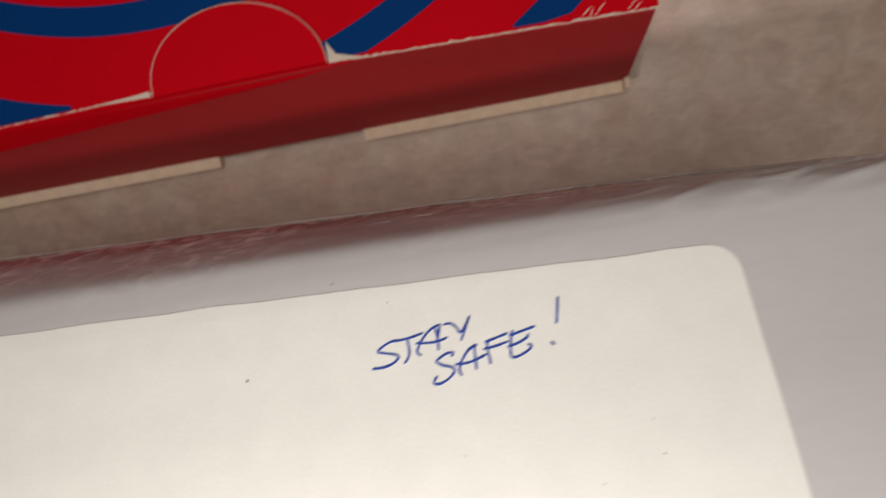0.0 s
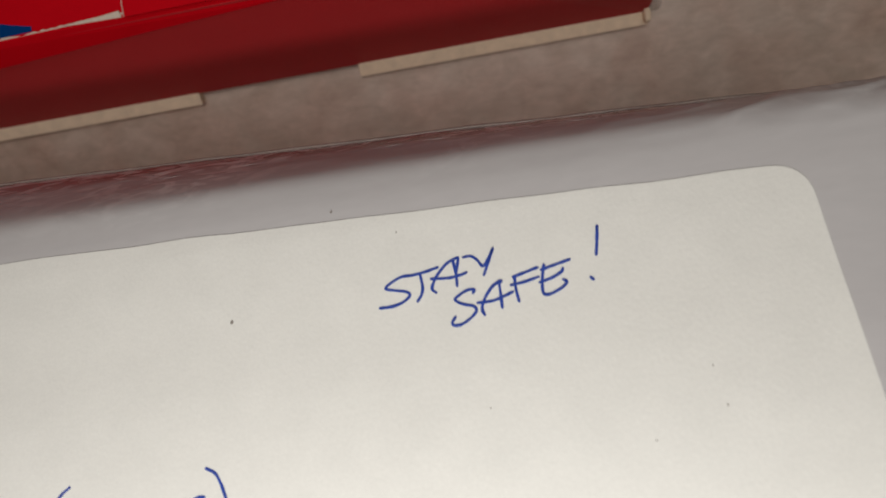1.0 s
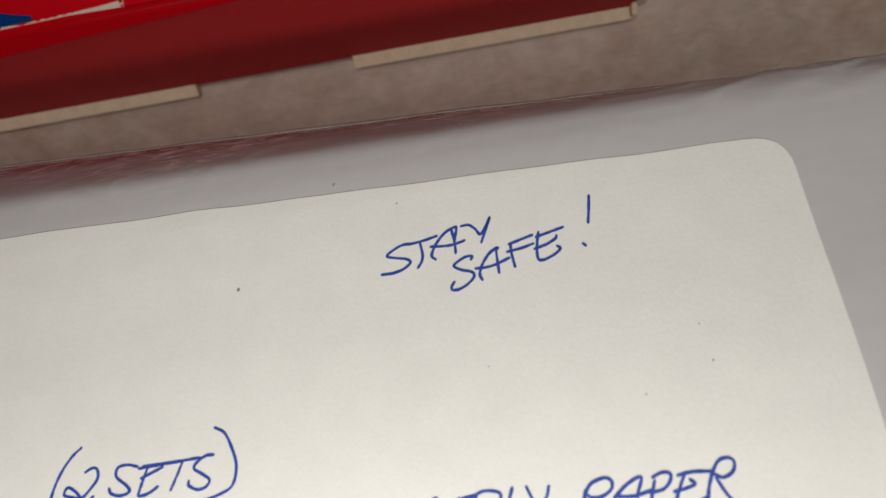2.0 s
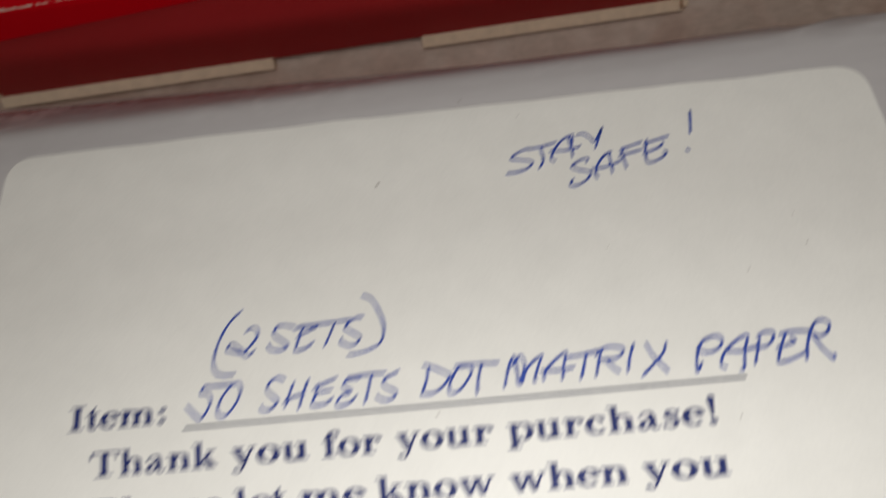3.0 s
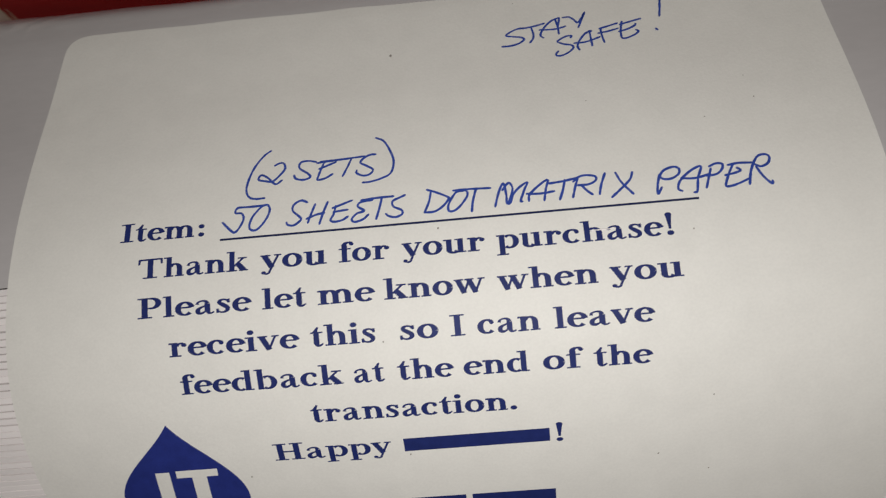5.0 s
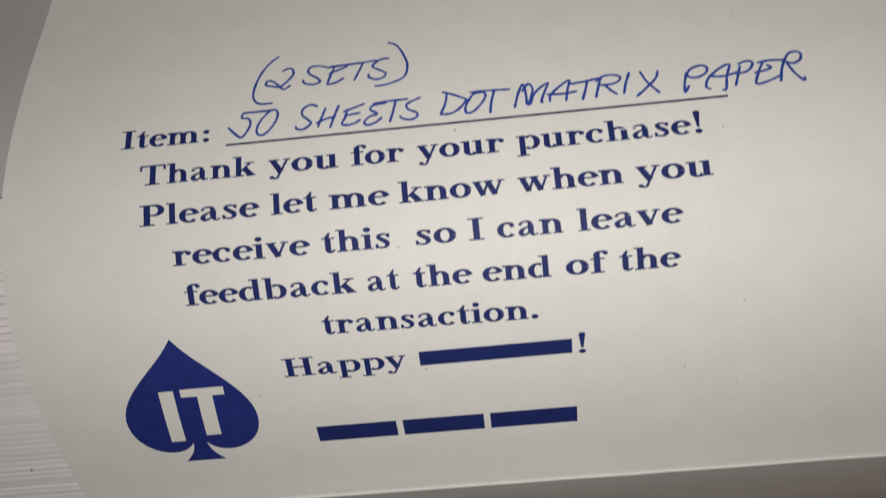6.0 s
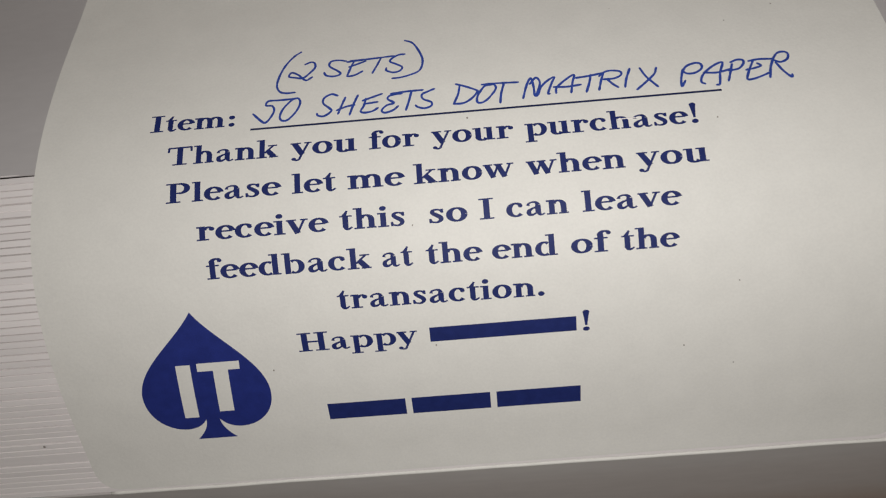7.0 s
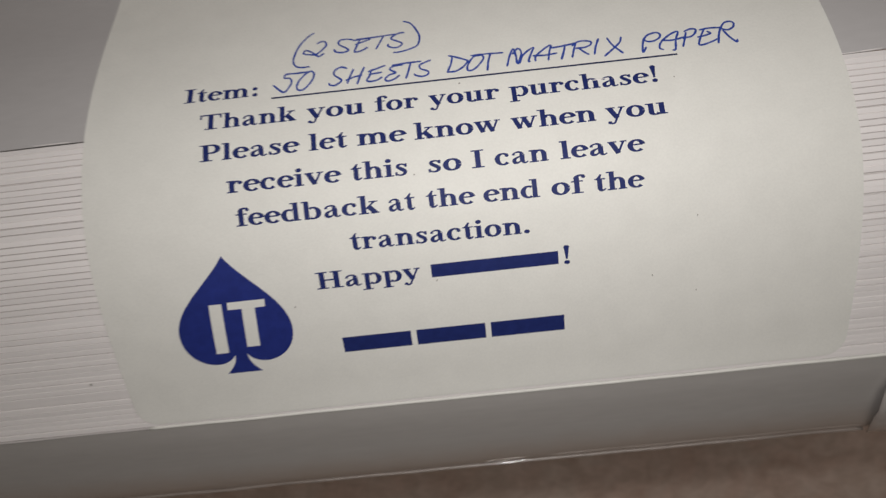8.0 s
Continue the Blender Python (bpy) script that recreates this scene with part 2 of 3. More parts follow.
ARCH = smooth_line([(-82, -6.6), (-75, -4.3), (-65, -0.4), (-55, 3.2), (-45, 6.0), (-35, 7.6), (-25, 7.6), (-15, 5.7), (-5, 2.1),
                    (5, -3.2), (15, -9.8), (25, -17.3), (35, -25.2), (45, -32.6), (50, -36.3), (55, -40.5), (58.7, -45.2), (60.3, -53.5), (60.8, -63), (61.15, -70.5), (61.4, -76)], 0.25)
RUN = np.concatenate([[0], np.cumsum(np.linalg.norm(np.diff(ARCH, axis=0), axis=1))])
RUN = RUN - np.interp(0, ARCH[:, 0], RUN)      # zero on the underline


def on_arch(x, s, lift=0.0):
    """A point of the arched surface: x along it and s across it in units, lifted by metres."""
    y, z = np.interp(s, RUN, ARCH[:, 0]), np.interp(s, RUN, ARCH[:, 1])
    dy = np.interp(s + 1, RUN, ARCH[:, 0]) - np.interp(s - 1, RUN, ARCH[:, 0])
    dz = np.interp(s + 1, RUN, ARCH[:, 1]) - np.interp(s - 1, RUN, ARCH[:, 1])
    n = math.hypot(dy, dz)
    return Vector((x * U, y * U - dz / n * lift, world_z(z) + dy / n * lift))


X0, X1 = -186.0, 152.0

# ---- the room ----
table = empty("table", (0.0, 0.05, -0.75))
tagged(table, "table with a mottled grey-brown laminate top", "table")
bm = bmesh.new()
box_mesh(bm, -0.75, 0.75, -0.50, 0.50, 0.715, 0.75, 0.003)
part("table_top", bm, TABLE_M, table)
for x in (-0.68, 0.68):
    for y in (-0.43, 0.43):
        bm = bmesh.new()
        box_mesh(bm, x - 0.025, x + 0.025, y - 0.025, y + 0.025, 0.0, 0.715, 0.004)
        part("leg", bm, WALL_M, table)
bm = bmesh.new()
box_mesh(bm, -1.7, 1.7, -1.5, 1.5, -0.80, -0.75)
tagged(new("floor", finish("floor", bm, FLOOR_M)), "plain brown floor of the room", "floor", kind="structure")
for nm, q in (("wall_north", (-1.7, 1.7, 1.5, 1.6)), ("wall_south", (-1.7, 1.7, -1.6, -1.5)), ("wall_east", (1.7, 1.8, -1.6, 1.6)), ("wall_west", (-1.8, -1.7, -1.6, 1.6))):
    bm = bmesh.new()
    box_mesh(bm, *q, -0.80, 1.65)
    tagged(new(nm, finish(nm, bm, WALL_M)), "plain painted wall of the room", "wall", kind="structure")
bm = bmesh.new()
box_mesh(bm, -1.8, 1.8, -1.6, 1.6, 1.65, 1.75)
tagged(new("ceiling", finish("ceiling", bm, CEIL_M)), "plain white ceiling of the room", "ceiling", kind="structure")

# ---- the wrapped stack of fanfold paper ----
pack = empty("paper_package", (-0.02, -0.01, 0.0))
tagged(pack, "shrink-wrapped stack of white fanfold paper standing on the table", "paper package")
PACK_INV = pack.matrix_world.inverted()


def pack_part(name, bm, mat, label="", smooth=False, parent=None):
    bm.transform(PACK_INV)
    return part(name, bm, mat, parent or pack, label, smooth)


def skew(x):
    """How far the far hem runs back from square, along x."""
    return 0.045 * (x - 5) + 0.00022 * max(0.0, x - 45) ** 2


def sweep(bm, line, x0, x1, step, wob=0.0, seed=0.0, crease=0.0, ragged=None):
    xs = np.arange(x0, x1 + step * 0.5, step)
    rows = []
    for x in xs:
        row = []
        for i, (y, z) in enumerate(line):
            w = wob * noise.noise((x * 0.035 + seed, y * 0.09, z * 0.09)) if wob else 0.0
            if i == ragged:             # uneven line where panel and skirt meet
                z += 2.4 * noise.noise((x * 0.10, 5, 1)) + 1.6 * noise.noise((x * 0.45, 6, 1))
            if y > 0:
                w2 = min(max((-z - 40) / 34, 0), 1)
                y = y - skew(x) * w2
                if crease:              # the film puckers towards its hem
                    k = crease * max(0.0, min((-z - 40) / 20, 1))
                    w += k * (0.5 * noise.noise((x * 0.06, y * 0.2, z * 0.12)) + 0.35 * max(0.0, noise.noise((x * 0.11 + z * 0.05, z * 0.28, 3.0)) - 0.15)
                              + (0.4 + 0.5 * min(max((x - 40) / 60, 0), 1)) * max(0.0, 0.22 - abs(noise.noise((x * 0.09 + z * 0.12, z * 0.17 - x * 0.03, 7.0)))) * 0.5)
                    # slack folds towards the open end of the film
                    slack = min(max((x - 50) / 45, 0), 1) * min(max((-z - 38.5) / 9, 0), 1) * min(max((z + 70) / 18, 0), 1)
                    w += slack * 3.4 * max(0.0, 0.24 - abs(noise.noise((x * 0.05 + z * 0.07, z * 0.11 - x * 0.025, 2.0))))
            row.append(bm.verts.new((x * U, (y + w) * U, world_z(z + w * 0.5))))
        rows.append(row)
    for a, b in zip(rows, rows[1:]):
        for i in range(len(line) - 1):
            bm.faces.new((a[i], b[i], b[i + 1], a[i + 1]))
    return rows


LINED0, LINED1 = -85.2, -6.2
# core of the stack, a little below the folds
mid = [tuple(p) for p, r in zip(ARCH, RUN) if LINED0 <= r <= LINED1][::6]
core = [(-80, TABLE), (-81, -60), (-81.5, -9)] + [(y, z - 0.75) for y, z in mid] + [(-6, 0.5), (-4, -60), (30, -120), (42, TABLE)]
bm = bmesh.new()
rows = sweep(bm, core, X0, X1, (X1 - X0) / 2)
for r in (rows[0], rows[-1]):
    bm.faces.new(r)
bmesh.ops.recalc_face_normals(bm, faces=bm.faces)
pack_part("stack_core", bm, DIM_PAPER_M, "inner white sheets, greyed for shade between the folds")

# film drawn over the outer sheets, far and near
far = [tuple(p) for p, r in zip(ARCH, RUN) if r >= LINED1][::4]
far_low = [(61.4, -76), (58.0, -84), (54.0, -100), (50.0, -135), (47.0, TABLE)]
bm = bmesh.new()
cut = [i for i, p in enumerate(far) if p[1] < -61][0]
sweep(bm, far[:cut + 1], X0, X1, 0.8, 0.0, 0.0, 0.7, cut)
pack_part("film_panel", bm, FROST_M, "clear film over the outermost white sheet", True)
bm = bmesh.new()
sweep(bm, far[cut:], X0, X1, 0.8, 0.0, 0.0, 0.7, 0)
pack_part("film_skirt", bm, FROST_M, "clear glossy film down to its hem", True)
bm = bmesh.new()
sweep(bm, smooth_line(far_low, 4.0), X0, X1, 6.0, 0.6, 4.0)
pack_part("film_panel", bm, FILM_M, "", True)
near = smooth_line([(-82, -6.9), (-88, -12.2), (-97, -20.8), (-105.5, -29.0), (-110, -33.8), (-112.0, -37.4)], 1.5)
bm = bmesh.new()
sweep(bm, near, X0, X1, 3.0, 0.0)
pack_part("film_panel", bm, NEAR_M, "clear film drawn tight over the outermost sheet", True)
bm = bmesh.new()
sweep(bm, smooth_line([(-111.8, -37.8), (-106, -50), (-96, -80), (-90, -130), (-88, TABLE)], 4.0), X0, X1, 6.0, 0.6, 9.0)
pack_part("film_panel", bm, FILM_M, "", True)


def hem(name, y, z, x0, x1, r, seed, mat=HEM_M, label="glossy welded hem of the film", wave=1.0):
    """A rolled welded lip of film along x, slightly wavy."""
    bm = bmesh.new()
    rows = []
    for x in np.arange(x0, x1 + 0.1, 2.0):
        dy, dz = wave * 0.5 * noise.noise((x * 0.05, seed, 0)) - (skew(x) if y > 10 else 0), wave * 0.4 * noise.noise((x * 0.05, seed, 5))
        k = r * (1 + 0.3 * wave * noise.noise((x * 0.16, seed, 9)))
        rows.append([bm.verts.new((x * U, (y + dy + k * math.cos(a)) * U, world_z(z + dz + k * math.sin(a)))) for a in [i * math.pi / 4 for i in range(8)]])
    for a, b in zip(rows, rows[1:]):
        for i in range(8):
            bm.faces.new((a[i], b[i], b[(i + 1) % 8], a[(i + 1) % 8]))
    bm.faces.new(rows[0])
    bm.faces.new(rows[-1])
    bmesh.ops.recalc_face_normals(bm, faces=bm.faces)
    pack_part(name, bm, mat, label, True)


hem("film_hem", 61.5, -76.4, X0, X1, 0.48, 2.0, wave=0.8)
hem("film_hem", -112.2, -37.2, X0, 109.0, 0.46, 7.0, LIP_M, wave=0.5)
hem("film_hem", -109.6, -33.2, -8.0, 107.0, 0.12, 21.0, LIP_M, "fine crease along the film", 0.8)
hem("sheet_lip", -81.9, -7.0, X0, -94.0, 0.40, 12.0, DIM_PAPER_M, "edge of the outermost sheet", 0.3)
hem("sheet_lip", -81.9, -7.0, -96.0, X1, 0.48, 11.0, LABEL_M, "pale rolled edge of the outermost sheet", 0.3)
hem("sheet_lip", -5.4, 2.0, X0, X1, 0.22, 14.0, SHEET_M, "edge of the outermost sheet")

# gathered tail of film at one end of the near hem
bm = bmesh.new()
rows = []
for k in range(15):
    t = k / 14
    row = []
    for i in range(22):
        x = 109.0 - 8.0 * (1 - t) + 1.8 * i + 2.0 * (t - 0.5) ** 2 * 4 - 1.5 * t
        off = 0.6 + (3.6 + 3.0 * (1 - math.exp(-i / 3))) * math.sin(math.pi * (0.04 + 0.92 * t)) ** 0.6 + 0.9 * noise.noise((x * 0.22, t * 3.0, 2)) + 0.4 * noise.noise((x * 0.6, t * 7.0, 5))
        row.append(upoint(bm, x, -89.0 - 24.5 * t - 0.25 * off, -13.3 - 26.0 * t + 0.9 * off))
    rows.append(row)
for a, b in zip(rows, rows[1:]):
    for i in range(21):
        bm.faces.new((a[i], b[i], b[i + 1], a[i + 1]))
bmesh.ops.recalc_face_normals(bm, faces=bm.faces)
bmesh.ops.solidify(bm, geom=bm.faces[:], thickness=0.0003)
pack_part("film_tail", bm, TAIL_M, "gathered crumpled end of the film", True)

# the fold edges of the sheets, one by one
FOLDS = 50
pitch = (LINED1 - LINED0) / FOLDS
half = (X1 - X0) / 2 * U
bm = bmesh.new()
ring = [(-0.49, -1.0), (-0.475, -0.22), (-0.42, -0.02), (0.42, -0.02), (0.475, -0.22), (0.49, -1.0)]
ends = [[bm.verts.new((e * half, a * pitch * U, b * 0.9 * U)) for a, b in ring] for e in (-1, 1)]
for i in range(len(ring) - 1):
    bm.faces.new((ends[0][i], ends[1][i], ends[1][i + 1], ends[0][i + 1]))
bm.faces.new(ends[0])
bm.faces.new(ends[1])
bmesh.ops.recalc_face_normals(bm, faces=bm.faces)
fold_mesh = finish("sheet_fold", bm, SHEET_M)
rng = random.Random(5)
for i in range(FOLDS):
    s = LINED0 + (i + 0.5) * pitch
    p, q = on_arch((X0 + X1) / 2, s - 0.5), on_arch((X0 + X1) / 2, s + 0.5)
    ang = math.degrees(math.atan2(q.z - p.z, q.y - p.y))
    c = on_arch((X0 + X1) / 2, s + rng.uniform(-0.08, 0.08), -0.00012 + rng.uniform(-0.00004, 0.00004))
    ob = new("sheet_fold", fold_mesh)
    ob.parent = pack
    ob.matrix_local = PACK_INV @ pose(c.x, c.y, c.z, ang, 0, rng.uniform(-0.06, 0.06)) @ Matrix.Diagonal((1, rng.uniform(0.89, 0.98), 1, 1))

# ---- the label, bent over the arch ----
LIFT = 0.00014


def bend(bm, lift):
    for v in bm.verts:
        v.co = on_arch(v.co.x, v.co.y, lift + v.co.z)


def slice_flat(bm, step, lo, hi):
    s = lo
    while s < hi:
        bmesh.ops.bisect_plane(bm, geom=bm.verts[:] + bm.edges[:] + bm.faces[:], plane_co=(0, s, 0), plane_no=(0, 1, 0), dist=0.0001)
        s += step


def outline(pts):
    bm = bmesh.new()
    bm.faces.new([bm.verts.new((x, y, 0)) for x, y in pts])
    return bm


def label_outline():
    corner = [(-97.8, 65.3), (88.3, 60.0), (87.7, -83.8), (-98.0, -84.4)]
    pts = []
    for i, (x, y) in enumerate(corner):
        a, b = corner[i - 1], corner[(i + 1) % 4]
        da, db = Vector((a[0] - x, a[1] - y)).normalized(), Vector((b[0] - x, b[1] - y)).normalized()
        r = 6.5
        for j in range(9):
            t = j / 8
            p = Vector((x, y)) + da * r * (1 - t) ** 2 + db * r * t ** 2
            pts.append((p.x, p.y))
        if i == 0:                      # the unevenly cut edge
            for j in range(1, 40):
                t = j / 40
                xx = -90 + 170 * t
                pts.append((xx, 65.1 + (60.2 - 65.1) * t + 0.6 * math.sin(math.pi * t) * (1 - t) + 0.45 * noise.noise((xx * 0.07, 3, 1))))
    return pts


bm = outline(label_outline())
slice_flat(bm, 1.0, -84.3, 66)
rim = [e for e in bm.edges if e.is_boundary]
out = bmesh.ops.extrude_edge_only(bm, edges=rim)
for v in [g for g in out["geom"] if isinstance(g, bmesh.types.BMVert)]:
    v.co.z = -0.00011
bend(bm, LIFT)
sticker = pack_part("label", bm, LABEL_M, "white paper sticker with rounded corners and blue writing", False)


def on_label(name, bm, mat, label=""):
    bm.transform(PACK_INV)
    return part(name, bm, mat, sticker, label)


INK = LIFT + 0.000034


def ribbon(bm, pts, widths, z):
    """A flat band of varying width along a line of points."""
    left, right = [], []
    for i, p in enumerate(pts):
        a, b = pts[max(i - 1, 0)], pts[min(i + 1, len(pts) - 1)]
        dx, dy = b[0] - a[0], b[1] - a[1]
        n = math.hypot(dx, dy) or 1.0
        w = widths[i] / 2
        left.append(bm.verts.new((p[0] - dy / n * w, p[1] + dx / n * w, z)))
        right.append(bm.verts.new((p[0] + dy / n * w, p[1] - dx / n * w, z)))
    for i in range(len(pts) - 1):
        bm.faces.new((right[i], right[i + 1], left[i + 1], left[i]))


def disc(bm, x, y, rx, ry, z, n=14):
    bm.faces.new([bm.verts.new((x + rx * math.cos(i * 2 * math.pi / n), y + ry * math.sin(i * 2 * math.pi / n), z)) for i in range(n)])


# -- a bold book face, drawn from stems, bars, bows and dots on a grid of 100 to the em --
def stem(x0, y0, x1, y1):
    return ("bar", x0, y0, x1, y1)


def bow(cx, cy, rx, ry, a0, a1, thick=15, thin=6.5):
    return ("bow", cx, cy, rx, ry, a0, a1, thick, thin)


def slant(x0, y0, x1, y1, w0, w1=None):
    return ("slant", x0, y0, x1, y1, w0, w1 or w0)


def dot(x, y, r):
    return ("dot", x, y, r)


def swash(*knots):
    """A stroke through knots of x, y and width."""
    return ("swash", knots)


FACE = {
    "o": (50, [bow(25, 23, 16.5, 20.5, 0, 360)]),
    "e": (44, [bow(24, 23, 16, 20.5, 8, 318), stem(14, 24, 39, 28.5)]),
    "c": (44, [bow(24, 23, 16, 20.5, 42, 318), dot(35, 35, 5.5)]),
    "a": (50, [stem(25.5, 6, 39.5, 34), swash((9, 33, 9), (11, 40, 5.5), (20, 44, 5.5), (29, 42, 8), (32.5, 34, 12)), swash((28, 27.5, 5), (17, 22, 7), (10.5, 15, 11), (11.5, 6, 11), (19, 3.5, 7.5), (28, 9, 4.5)), swash((33, 10, 10), (36, 3, 8), (42, 2, 5), (48, 6, 3.5))]),
    "n": (56, [stem(8, 0, 22, 43), stem(2, 41, 22, 46), bow(30, 28, 12.5, 15, 0, 150), stem(35.5, 0, 50, 29), stem(2, 0, 27, 4), stem(31, 0, 54, 4)]),
    "m": (83, [stem(8, 0, 22, 43), stem(2, 41, 22, 46), bow(29, 28, 12.5, 15, 0, 150), stem(34.5, 0, 49, 29), bow(56, 28, 12.5, 15, 0, 150), stem(61.5, 0, 76, 29), stem(2, 0, 27, 4), stem(30, 0, 53, 4), stem(57, 0, 81, 4)]),
    "h": (56, [stem(8, 0, 22, 66), stem(1, 64, 22, 68), bow(30, 28, 12.5, 15, 0, 150), stem(35.5, 0, 50, 29), stem(2, 0, 27, 4), stem(31, 0, 54, 4)]),
    "u": (56, [stem(7, 13, 21, 46), stem(1, 42, 21, 46), bow(24, 14, 10.5, 13, 180, 330), stem(34, 0, 48, 46), stem(28, 42, 48, 46), stem(46, 0, 54, 4)]),
    "r": (44, [stem(8, 0, 22, 43), stem(2, 41, 22, 46), bow(30, 31, 10, 12, 60, 165, 10, 6), dot(37, 37, 6.5), stem(2, 0, 30, 4)]),
    "s": (39, [swash((31, 35, 5), (27, 41.5, 5.5), (19, 43.5, 6), (11.5, 40, 9), (11.5, 33, 10.5), (19, 26, 12), (27.5, 18, 12), (29, 9.5, 10), (23, 3.2, 7), (15, 2.5, 5.5), (8.5, 6, 5), (6, 12, 5)), slant(32, 45, 32.3, 32, 3.5), slant(6, 1, 5.6, 15, 3.5)]),
    "t": (33, [stem(8.5, 8, 22.5, 45), slant(20, 62, 12, 44, 4, 13), stem(2, 42, 31, 46), swash((15.5, 10, 12.5), (18, 3.5, 10), (24, 2.8, 6.5), (31, 8, 3.5))]),
    "f": (33, [stem(9, 0, 23, 56), stem(2, 42, 32, 46), bow(26, 54, 11, 12, 45, 180, 14, 5), dot(34, 60, 5.5), stem(2, 0, 31, 4)]),
    "i": (28, [stem(7, 0, 21, 46), stem(1, 42, 21, 46), stem(1, 0, 27, 4), dot(14, 61, 8)]),
    "l": (28, [stem(7, 0, 21, 68), stem(1, 64, 21, 68), stem(1, 0, 27, 4)]),
    "k": (56, [stem(8, 0, 22, 68), stem(1, 64, 22, 68), slant(21, 18, 44, 44, 5.5), slant(28, 28, 46, 2, 16), stem(30, 42, 53, 46), stem(33, 0, 56, 4), stem(1, 0, 28, 4)]),
    "d": (56, [bow(24, 23, 15, 20.5, 55, 305), stem(34, 0, 48, 68), stem(27, 64, 48, 68), stem(46, 0, 54, 4)]),
    "b": (56, [stem(7, 0, 21, 68), stem(1, 64, 21, 68), bow(31, 23, 15, 20.5, -125, 125)]),
    "p": (56, [stem(8, -20, 22, 46), stem(2, 42, 22, 46), stem(1, -21, 29, -17), bow(33, 23, 15, 20.5, -130, 130)]),
    "y": (50, [slant(10, 45, 28, 3, 15), slant(43, 45, 22, -11, 5.5), bow(15, -10, 7.5, 7.5, 220, 350, 6, 6), dot(8.5, -13, 5.5), stem(1, 42, 25, 46), stem(33, 42, 50, 46)]),
    "v": (50, [slant(10, 45, 27, 1, 15), slant(42, 45, 26, 1, 5.5), stem(1, 42, 24, 46), stem(33, 42, 50, 46)]),
    "w": (72, [slant(10, 45, 24, 1, 14), slant(37, 45, 23, 1, 5.5), slant(35, 45, 50, 1, 14), slant(64, 45, 49, 1, 5.5), stem(1, 42, 23, 46), stem(26, 42, 47, 46), stem(56, 42, 72, 46)]),
    "T": (67, [stem(26, 0, 41.5, 66), stem(3, 62.5, 64, 67.5), slant(5, 66, 4, 49, 8, 2.5), slant(62, 66, 63, 49, 8, 2.5), stem(15, 0, 52, 4)]),
    "I": (39, [stem(12, 0, 27.5, 67), stem(2, 0, 37, 4), stem(2, 63.5, 37, 67.5)]),
    "P": (61, [stem(11, 0, 26.5, 67), stem(2, 63.5, 27, 67.5), stem(2, 0, 36, 4), bow(34, 49, 17, 16.2, -95, 95, 15, 5), stem(25, 62.8, 35, 67.5), stem(25, 30.5, 35, 35)]),
    "H": (78, [stem(11, 0, 26.5, 67), stem(51, 0, 66.5, 67), stem(26, 32, 52, 37), stem(2, 0, 35, 4), stem(2, 63.5, 35, 67.5), stem(43, 0, 76, 4), stem(43, 63.5, 76, 67.5)]),
    "!": (33, [slant(16.5, 67, 16.5, 20, 16, 5), dot(16.5, 67, 8), dot(16.5, 7, 8)]),
    ":": (33, [dot(16, 38, 8), dot(16, 8, 8)]),
    ".": (25, [dot(12.5, 7.5, 8)]),
    " ": (25, []),
}


def draw_letter(bm, ch, x, s, ex, ey):
    """One letter at x, s, with an em of ex along and ey across."""
    z = 0.0
    for p in FACE[ch][1]:
        z += 0.0000015
        if p[0] == "bar":
            if p[4] - p[2] < 6:         # serifs
                p = ("bar", p[1], p[2], p[3], p[4] + 0.7)
            else:
                p = ("bar", p[1] + 0.3, p[2], p[3] - 0.3, p[4])
            n = max(1, math.ceil((p[4] - p[2]) / 12))
            cut = [(bm.verts.new((x + p[1] * ex / 100, s + (p[2] + (p[4] - p[2]) * i / n) * ey / 100, z)),
                    bm.verts.new((x + p[3] * ex / 100, s + (p[2] + (p[4] - p[2]) * i / n) * ey / 100, z))) for i in range(n + 1)]
            for a, b in zip(cut, cut[1:]):
                bm.faces.new((a[0], a[1], b[1], b[0]))
            continue
        tmp = bmesh.new()
        if p[0] == "bow":
            _, cx, cy, rx, ry, a0, a1, thick, thin = p
            thick, thin = thick * 0.96, max(thin * 0.92, 6.0)
            n = max(8, int(abs(a1 - a0) / 15))
            angs = [math.radians(a0 + (a1 - a0) * i / n) for i in range(n + 1)]
            wide = [thin + (thick - thin) * abs(math.cos(a)) ** 1.5 for a in angs]
            pts = [(cx + (rx - 0.0) * math.cos(a), cy + ry * math.sin(a)) for a in angs]
            ribbon(tmp, pts, wide, 0)
        elif p[0] == "slant":
            pts = [(p[1] + (p[3] - p[1]) * i / 5, p[2] + (p[4] - p[2]) * i / 5) for i in range(6)]
            ribbon(tmp, pts, [max(5.6, 0.92 * (p[5] + (p[6] - p[5]) * i / 5)) for i in range(6)], 0)
        elif p[0] == "swash":
            line = smooth_line(p[1], 2.0)
            ribbon(tmp, [(a[0], a[1]) for a in line], [max(4.6, a[2]) for a in line], 0)
        else:
            disc(tmp, p[1], p[2], p[3], p[3], 0)
        vs = {v: bm.verts.new((x + v.co.x * ex / 100, s + v.co.y * ey / 100, z)) for v in tmp.verts}
        for f in tmp.faces:
            bm.faces.new([vs[v] for v in f.verts])
        tmp.free()


